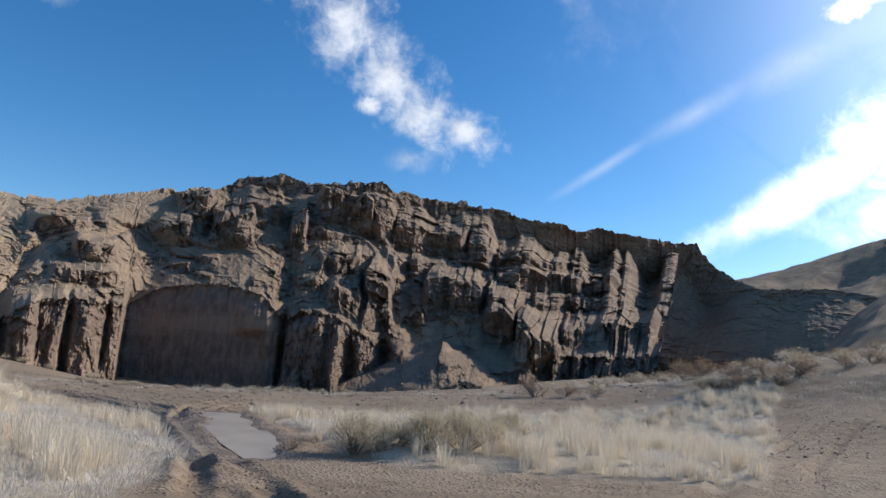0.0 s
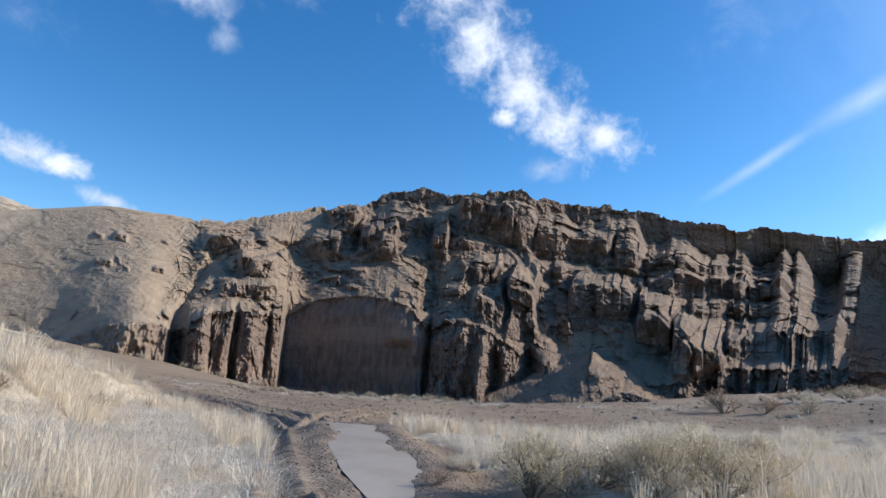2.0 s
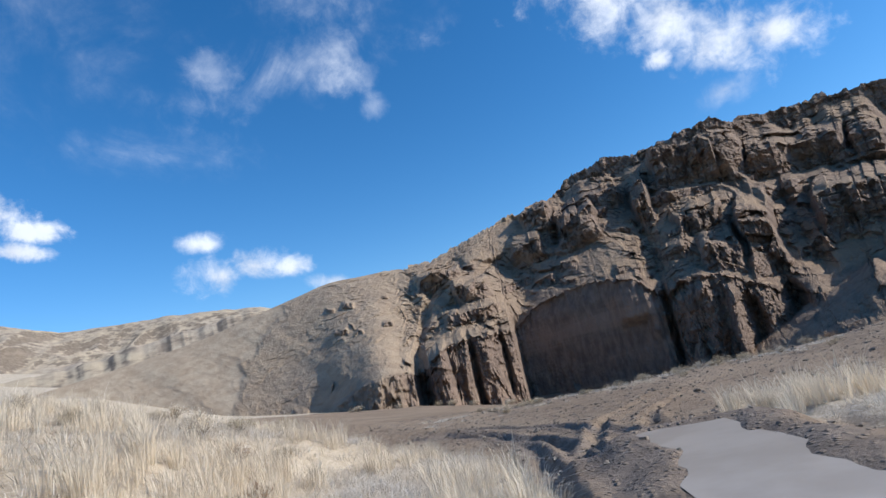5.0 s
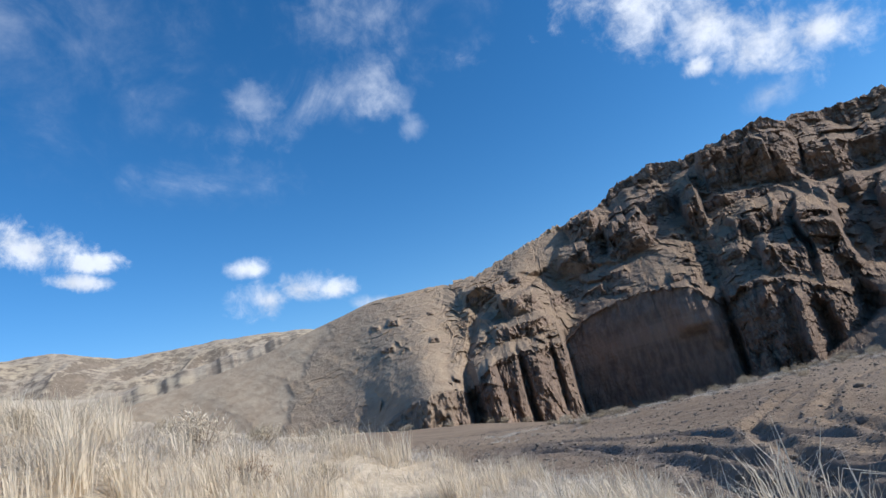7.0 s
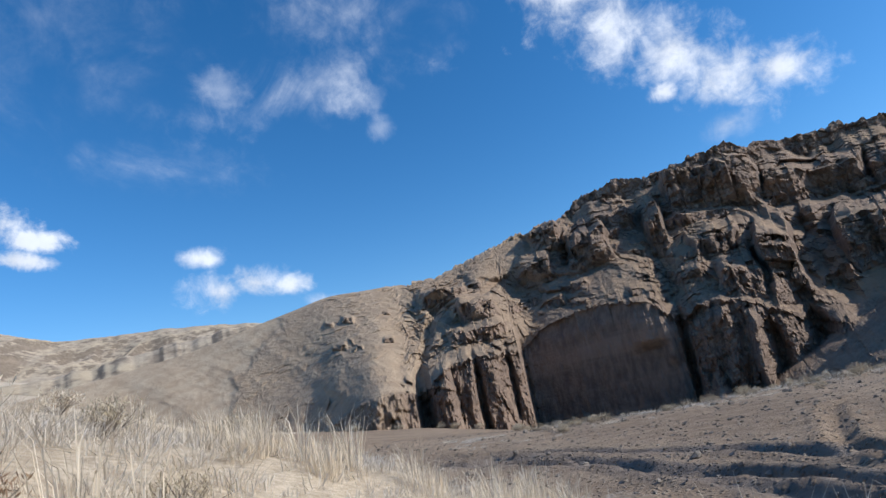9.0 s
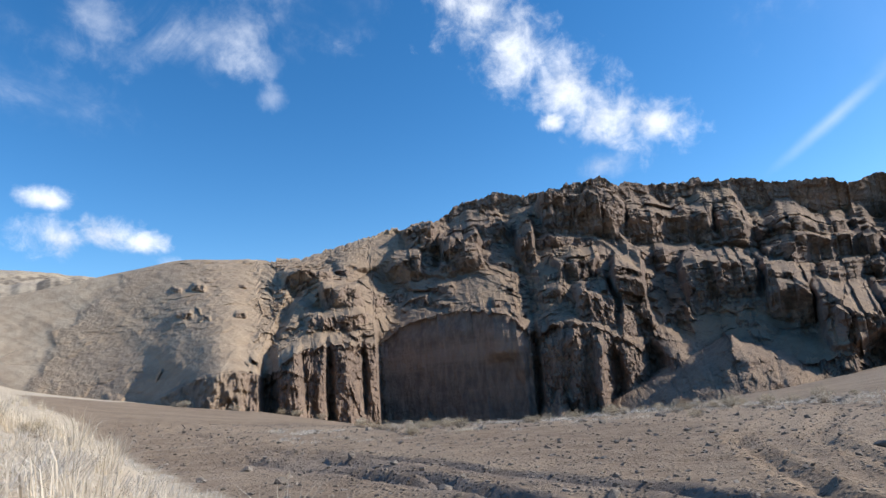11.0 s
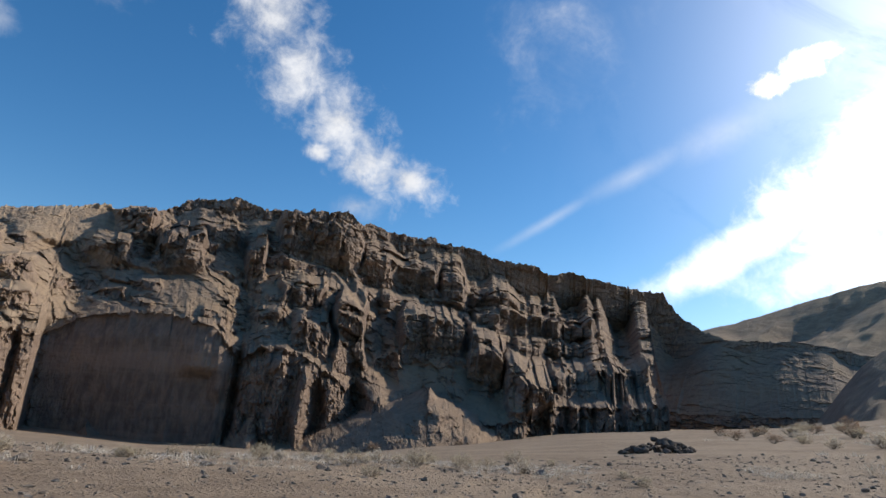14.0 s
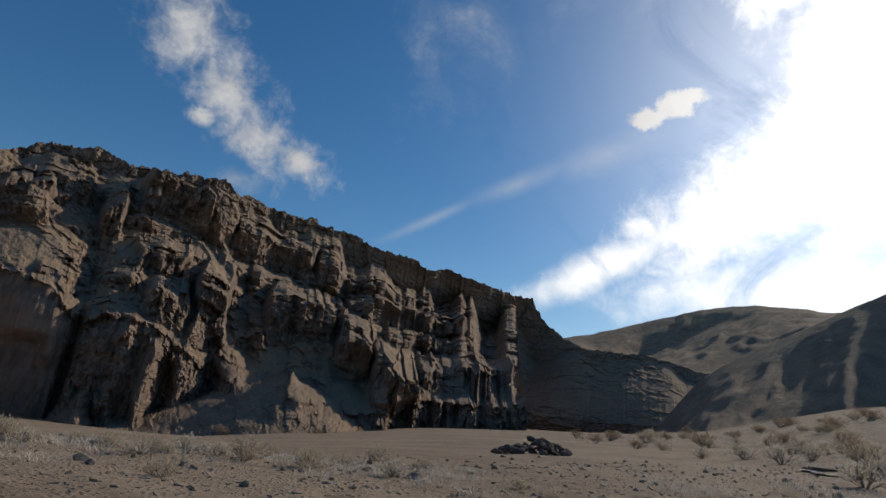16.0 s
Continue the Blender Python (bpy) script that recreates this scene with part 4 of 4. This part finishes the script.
STRAW = leafy("straw", (0.62, 0.52, 0.38), (0.88, 0.79, 0.64), (0.80, 0.70, 0.545), through_leaf=0.3)
SAGE = leafy("sage_leaf", (0.46, 0.385, 0.265), (0.68, 0.585, 0.42), (0.60, 0.49, 0.32))
TWIG = leafy("twig", (0.19, 0.15, 0.11), (0.33, 0.27, 0.20), (0.27, 0.22, 0.16), through_leaf=0.0)
LITTER = leafy("bleached_litter", (0.52, 0.45, 0.36), (0.82, 0.76, 0.66), (0.66, 0.57, 0.44), through_leaf=0.2)
RUSSET = leafy("russet_leaf", (0.27, 0.17, 0.11), (0.42, 0.29, 0.19), (0.38, 0.27, 0.17))
YELLOW = leafy("yellow_leaf", (0.40, 0.30, 0.07), (0.52, 0.40, 0.12), (0.45, 0.33, 0.12))


def off_route(x, y, room):
    d, _ = away_from(x, y, [(e[0], e[1]) for _, e in ROUTE])
    return d > room


def build_grass():
    rng = np.random.default_rng(11)
    tall = [blades(64, rng.uniform(0.6, 0.85), rng.uniform(0.10, 0.2), 0.36, 0.0042, rng) for _ in range(7)]
    mat = [blades(34, rng.uniform(0.16, 0.32), 0.30, 1.7, 0.0045, rng) for _ in range(6)]
    # the knoll beside the track
    n = 45000
    x, y = rng.uniform(-70, -2, n), rng.uniform(2, 66, n)
    near = np.hypot(x + 9, y - 18)
    keep = rng.uniform(0, 1, n) < np.clip(1.2 - near / 36, 0.06, 1)
    d = np.interp(y, [k[0] for k in GRASS_EDGE], [k[1] for k in GRASS_EDGE]) - x + 1.0 * fbm(x / 2.5, y / 2.5, 0, 3, 360)
    patch = fbm(x / 3.2, y / 3.2, 9, 3, 400)
    keep &= d > 0.2
    tallish = keep & off_route(x, y, 1.3) & (patch > np.where(y + x < 4, 0.16, -0.05) + 0.1 * (d < 2.5)) & (rng.uniform(0, 1, n) < 0.36)
    low = keep & ~tallish & (rng.uniform(0, 1, n) < np.where(near < 18, 0.95, 0.36))
    # the strip between the puddle and the side track
    m = 6500
    bx, by = rng.uniform(-14, 26, m), rng.uniform(15, 50, m)
    ok = (bank_amount(bx, by) > 0.5) & off_route(bx, by, 1.8)
    bp = fbm(bx / 2.2, by / 2.2, 4, 3, 410)
    btall, blow = ok & (bp > 0.0) & (rng.uniform(0, 1, m) < 0.60), ok & (bp <= 0.1)
    # scattered bunches on the slope past the flat and along the far edge
    q = 2600
    fa, fr = np.radians(rng.uniform(-62, -16, q)), rng.uniform(40, 150, q)
    fx, fy = CX - np.sin(fa) * fr, CY + np.cos(fa) * fr
    far = (fbm(fx / 12, fy / 12, 2, 3, 430) > -0.1 + 0.35 * (fa > -0.45)) & off_route(fx, fy, 3.0)
    ea, er = np.radians(rng.uniform(-12, 40, 900)), 38 + rng.uniform(-2, 7, 900) + 5 * rng.uniform(0, 1, 900)
    ex, ey = CX - np.sin(ea) * er, CY + np.cos(ea) * er
    edge = fbm(ex / 5, ey / 5, 3, 3, 440) > 0.1
    parts, slots = [], []
    for px, py, sel, tufts, lo, hi in ((x, y, tallish, tall, 0.85, 1.5), (x, y, low, mat, 0.8, 1.5), (bx, by, btall, tall, 0.85, 1.6), (bx, by, blow, mat, 0.7, 1.3), (fx, fy, far, mat, 1.0, 2.6), (ex, ey, edge, mat, 0.6, 1.5)):
        gx, gy = px[sel], py[sel]
        parts.append(scatter(tufts, gx, gy, ground_height(gx, gy) - 0.02, rng.uniform(lo, hi, len(gx)), rng))
        slots.append(np.full(len(parts[-1][1]), 1 if tufts is mat else 0))
    v, f, n = [], [], 0
    for pv, pf in parts:
        v.append(pv)
        f.append(pf + n)
        n += len(pv)
    ob = new("dry_grass", tri_mesh("dry_grass", np.concatenate(v), np.concatenate(f), [STRAW, LITTER], np.concatenate(slots)))
    return tagged(ob, "thick straw-coloured bunchgrass, bent and bleached, on the bank", "grass", kind="stuff")


build_grass()


def shrub(name, label, height, leaf_mat, rng, leaves=900, fine=1.0):
    """A low desert shrub: forked stems from one root and a ragged crown of small leaves."""
    sv, sf, tips = [], [], []

    def stem(a, b, ra, rb):
        d = np.subtract(b, a)
        u = np.cross(d, (0.3, 0.9, 0.2))
        u = u / np.linalg.norm(u)
        w = np.cross(d, u)
        w = w / np.linalg.norm(w)
        n = len(sv) * 6
        ring = [np.cos(k) * u + np.sin(k) * w for k in (0, 2.1, 4.2)]
        sv.append(np.array([a + ra * q for q in ring] + [b + rb * q for q in ring]))
        for k in range(3):
            j = (k + 1) % 3
            sf.extend([(n + k, n + j, n + 3 + j), (n + k, n + 3 + j, n + 3 + k)])

    for k in range(16):
        ang, lean = rng.uniform(0, 2 * np.pi), rng.uniform(0.2, 1.15)
        a = np.array([0.0, 0.0, -0.05])
        b = np.array([np.cos(ang) * lean * 0.42, np.sin(ang) * lean * 0.42, (0.34 - 0.16 * lean) * rng.uniform(0.7, 1.2)]) * height
        stem(a, b, 0.022 * height, 0.013 * height)
        for _ in range(4):
            c = b + np.array([rng.normal(0, 0.17) + 0.2 * lean * np.cos(ang), rng.normal(0, 0.17) + 0.2 * lean * np.sin(ang), rng.uniform(0.08, 0.5) * (1.15 - 0.6 * lean)]) * height
            stem(b, c, 0.011 * height, 0.005 * height)
            for _ in range(2):
                e = c + np.array([rng.normal(0, 0.10), rng.normal(0, 0.10), rng.uniform(0.04, 0.20)]) * height
                stem(c, e, 0.005 * height, 0.002 * height)
                tips.append((c, e))
    root = new(name)
    tagged(root, label, "shrub")
    stems = new("trunk", tri_mesh("trunk", np.concatenate(sv), sf, [TWIG]))
    stems.parent = root
    pick = rng.integers(0, len(tips), leaves)
    t = rng.uniform(-0.7, 1.15, leaves)
    ends = np.array([[c, e] for c, e in tips])
    p = ends[pick, 0] + (ends[pick, 1] - ends[pick, 0]) * t[:, None] + rng.normal(0, 0.045 * height, (leaves, 3))
    d1, d2 = rng.normal(0, 1, (leaves, 3)), rng.normal(0, 1, (leaves, 3))
    d1[:, 2] = np.abs(d1[:, 2]) + 0.5
    d1 /= np.linalg.norm(d1, axis=1)[:, None]
    d2 /= np.linalg.norm(d2, axis=1)[:, None]
    p[:, 2] = np.maximum(p[:, 2], 0.02 * height)
    size = fine * height * rng.uniform(0.03, 0.07, leaves)[:, None]
    lv = np.stack([p, p + d1 * size + d2 * size * 0.2, p + d1 * size * 2.0, p + d1 * size - d2 * size * 0.2], 1).reshape(-1, 3)
    lf = np.array([[0, 1, 2], [0, 2, 3]])[None] + (np.arange(leaves) * 4)[:, None, None]
    crown = new("crown", tri_mesh("crown", lv, lf.reshape(-1, 3), [leaf_mat]))
    crown.parent = root
    return root


def plant_shrubs():
    rng = np.random.default_rng(23)
    kinds = [shrub("sagebrush", "grey-green sagebrush with woody stems in dry grass", 1.0, SAGE, rng, 600, 1.25),
             shrub("sagebrush", "dense grey sagebrush with a rounded ragged crown", 0.8, SAGE, rng, 650, 1.25),
             shrub("sagebrush", "straggly half-bare sagebrush with grey twigs", 0.9, SAGE, rng, 700),
             shrub("rabbitbrush", "straw-coloured rabbitbrush gone to seed by the flat", 0.8, STRAW, rng, 600, 1.25),
             shrub("russet_shrub", "reddish-brown leafless shrub at the foot of the cliff", 1.2, RUSSET, rng, 500, 1.2),
             shrub("yellow_shrub", "yellow autumn shrub against the lower wall", 1.6, YELLOW, rng, 1200),
             shrub("sagebrush", "tall feathery grey sagebrush beside the muddy puddle", 1.0, SAGE, rng, 7500, 0.6),
             shrub("rabbitbrush", "pale straw-coloured brush standing in dead grass", 0.9, STRAW, rng, 6000, 0.6)]
    used = set()

    def put(k, x, y, size, group):
        z = float(ground_height(np.array([x]), np.array([y]))[0]) - 0.04
        m = pose(x, y, z, 0, 0, rng.uniform(0, 360)) @ Matrix.Diagonal((size, size, size * rng.uniform(0.85, 1.1), 1))
        if k in used:
            ob = copy_thing(kinds[k], m)
        else:
            used.add(k)
            ob = kinds[k]
        ob.matrix_basis = m
        tagged(ob, group=group)

    for k, x, y, size in BANK_SHRUBS:
        put({0: 6, 1: 6, 2: 7, 3: 7}.get(k, k) if y < 28 else k, x, y, size, "shrubs on the bank")
    for k in range(34):                                   # on the knoll
        y = rng.uniform(10, 50)
        edge = float(np.interp(y, [q[0] for q in GRASS_EDGE], [q[1] for q in GRASS_EDGE]))
        x = edge - rng.uniform(2.2, 26)
        if off_route(np.array([x]), np.array([y]), 2.4)[0]:
            put(int(rng.choice([1, 3, 3, 0])), x, y, rng.uniform(0.5, 1.05), "shrubs on the knoll")
    for x, y, size in ((-15.2, 21.6, 0.5), (-18.6, 24.0, 0.45), (-13.4, 16.8, 0.4)):
        put(4, x, y, size, "russet shrubs in the grass")
    for k in range(46):                                   # along the far edge of the gravel flat
        a = rng.uniform(-2, 34)
        r = 37 + 5 * abs(math.sin(a * 0.7)) + rng.uniform(-1.5, 4.0) + 0.15 * max(a - 20, 0)
        put(int(rng.choice([1, 2, 3])), CX - math.sin(radians(a)) * r, CY + math.cos(radians(a)) * r, rng.uniform(0.4, 0.8), "shrubs along the flat")
    for k in range(135):                                  # on the slope past the flat
        a, r = rng.uniform(-56, -22), 42 + 140 * rng.uniform(0, 1) ** 1.4
        put(int(rng.choice([0, 1, 3, 3, 4, 4])), CX - math.sin(radians(a)) * r, CY + math.cos(radians(a)) * r, rng.uniform(0.7, 1.6) * (1 + r / 250), "shrubs on the slope")
    for a, r in ((2.6, 196), (1.2, 200), (0.2, 197), (-1.0, 199), (5.4, 210), (8.0, 208), (-4.6, 197), (3.6, 204)):
        r = r * float(along(a, FAR_FOOT))
        put(4, CX - math.sin(radians(a)) * r, CY + math.cos(radians(a)) * r, rng.uniform(1.8, 3.0), "shrubs at the cliff foot")
    for a, r in ((39.6, 205), (40.1, 207)):
        put(5, CX - math.sin(radians(a)) * r, CY + math.cos(radians(a)) * r, 3.0, "yellow shrubs")
    for k in range(16):
        a, r = rng.uniform(29, 48), rng.uniform(168, 205)
        put(int(rng.choice([1, 2, 3])), CX - math.sin(radians(a)) * r, CY + math.cos(radians(a)) * r, rng.uniform(1.6, 3.2), "shrubs at the cliff foot")


BANK_SHRUBS = [
    (0, -2.3, 18.0, 1.35), (3, -1.2, 18.3, 1.5), (0, -0.2, 17.6, 1.2), (2, -1.6, 19.4, 1.2), (1, 0.8, 18.2, 1.5),
    (0, -0.6, 18.9, 1.05), (2, 0.3, 19.4, 0.9), (1, 6.0, 31.8, 1.5), (0, 2.0, 21.6, 0.8), (2, 11.0, 38.6, 1.1), (3, -4.0, 20.4, 0.6), (1, 1.2, 22.6, 1.0),
    (0, 2.6, 23.6, 1.25), (3, 3.2, 25.6, 0.9), (2, 4.6, 26.8, 1.0), (3, 8.0, 32.5, 1.0), (0, 13.5, 40.5, 1.2), (1, 16.5, 44.0, 1.2), (3, 19.0, 45.0, 1.0),
    (2, -1.6, 17.6, 0.7), (3, 0.4, 25.4, 0.7), (0, -2.8, 22.4, 0.55), (4, -4.2, 18.4, 0.35), (3, 5.0, 30.0, 0.9), (0, 9.6, 35.2, 1.1), (1, 22.0, 50.0, 1.4),
]
plant_shrubs()


def stone(rng, points=22, flat=0.7):
    """An angular stone: the hull of a few random places."""
    p = rng.normal(0, 1, (points, 3))
    p = p / np.linalg.norm(p, axis=1)[:, None] * rng.uniform(0.75, 1.05, points)[:, None] * (1.0, rng.uniform(0.65, 0.95), flat * rng.uniform(0.7, 1.1))
    bm = bmesh.new()
    for q in p:
        bm.verts.new(q)
    hull = bmesh.ops.convex_hull(bm, input=bm.verts)
    bmesh.ops.delete(bm, geom=list({g for g in hull["geom_interior"] + hull["geom_unused"] if isinstance(g, bmesh.types.BMVert)}), context="VERTS")
    bmesh.ops.triangulate(bm, faces=bm.faces)
    bm.verts.index_update()
    out = np.array([v.co[:] for v in bm.verts]), np.array([[v.index for v in f.verts] for f in bm.faces])
    bm.free()
    return out


def stone_mat(name, a, b):
    m, tree, bsdf = material(name)
    info = tree.nodes.new("ShaderNodeObjectInfo")
    co = place(tree)
    col = mix_rgb(tree, smooth(tree, noise_node(tree, co, 3.0, 6), 0.35, 0.65), a, b)
    col = mix_rgb(tree, math_node(tree, "MULTIPLY", info.outputs["Random"], 0.6), col, tuple(0.6 * v for v in a))
    tree.links.new(col, bsdf.inputs["Base Color"])
    bump(tree, bsdf, noise_node(tree, co, 9.0, 6), 0.04, 0.6)
    return m


STONE, DARK_STONE = stone_mat("stone", (0.20, 0.165, 0.13), (0.31, 0.26, 0.21)), stone_mat("dark_stone", (0.085, 0.066, 0.052), (0.17, 0.13, 0.10))


def lay_stones():
    rng = np.random.default_rng(31)
    shapes = [stone(rng) for _ in range(8)]
    meshes = [tri_mesh("rock", v, f, [STONE]) for v, f in shapes]
    dark = [tri_mesh("rock", v, f, [DARK_STONE]) for v, f in shapes]

    def put(me, x, y, size, label, group, lift=0.2, z=None):
        z = float(ground_height(np.array([x]), np.array([y]))[0]) if z is None else z
        ob = new("rock", me)
        ob.matrix_basis = pose(x, y, z + lift * size, rng.uniform(-20, 20), rng.uniform(-20, 20), rng.uniform(0, 360)) @ Matrix.Diagonal((size, size, size, 1))
        tagged(ob, label, "rock", group)

    n = 0
    while n < 230:
        x, y = rng.uniform(-34, 22), rng.uniform(30, 74)
        if y < 34 + 0.25 * abs(x + 12) or not off_route(np.array([x]), np.array([y]), 1.6)[0] or straw_amount(np.array([x]), np.array([y]))[0] > 0.3:
            continue
        put(meshes[n % 8], x, y, float(rng.choice([0.08, 0.12, 0.17, 0.24], p=[0.4, 0.33, 0.2, 0.07])), "angular grey-brown stone on the gravel flat", "stones on the flat")
        n += 1
    for k in range(90):                                   # a heap of dark stones
        ang, d = rng.uniform(0, 6.28), rng.uniform(0, 1) ** 0.7
        px, py = PILE[0] + math.cos(ang) * d * 2.7, PILE[1] + math.sin(ang) * d * 1.5
        z = float(ground_height(np.array([px]), np.array([py]))[0]) + 0.95 * max(0.0, 1 - d) ** 1.1
        put(dark[k % 8], px, py, rng.uniform(0.16, 0.42), "dark basalt stone in a low heap on the flat", "heaped stones", 0.1, z)
    put(meshes[2], -4.6, 30.0, 0.22, "pale stone at the edge of the grass strip", "")
    # gravel
    m = 17000
    x, y = rng.uniform(-44, 24, m), rng.uniform(24, 70, m)
    keep = (straw_amount(x, y) < 0.4) & (rng.uniform(0, 1, m) < np.clip(1.5 - np.hypot(x + 15, y - 42) / 40, 0.3, 1)) & (fbm(x / 4, y / 4, 0, 3, 420) > -0.45)
    x, y = x[keep], y[keep]
    small = [stone(rng, 9) for _ in range(6)]
    v, f = scatter(small, x, y, ground_height(x, y) + 0.005, 0.03 + 0.10 * rng.uniform(0, 1, len(x)) ** 3, rng)
    tagged(new("gravel", tri_mesh("gravel", v, f, [STONE])), "loose grey-brown gravel scattered over the flat", "gravel", kind="stuff")


PILE = (2.8, 79.0)
lay_stones()
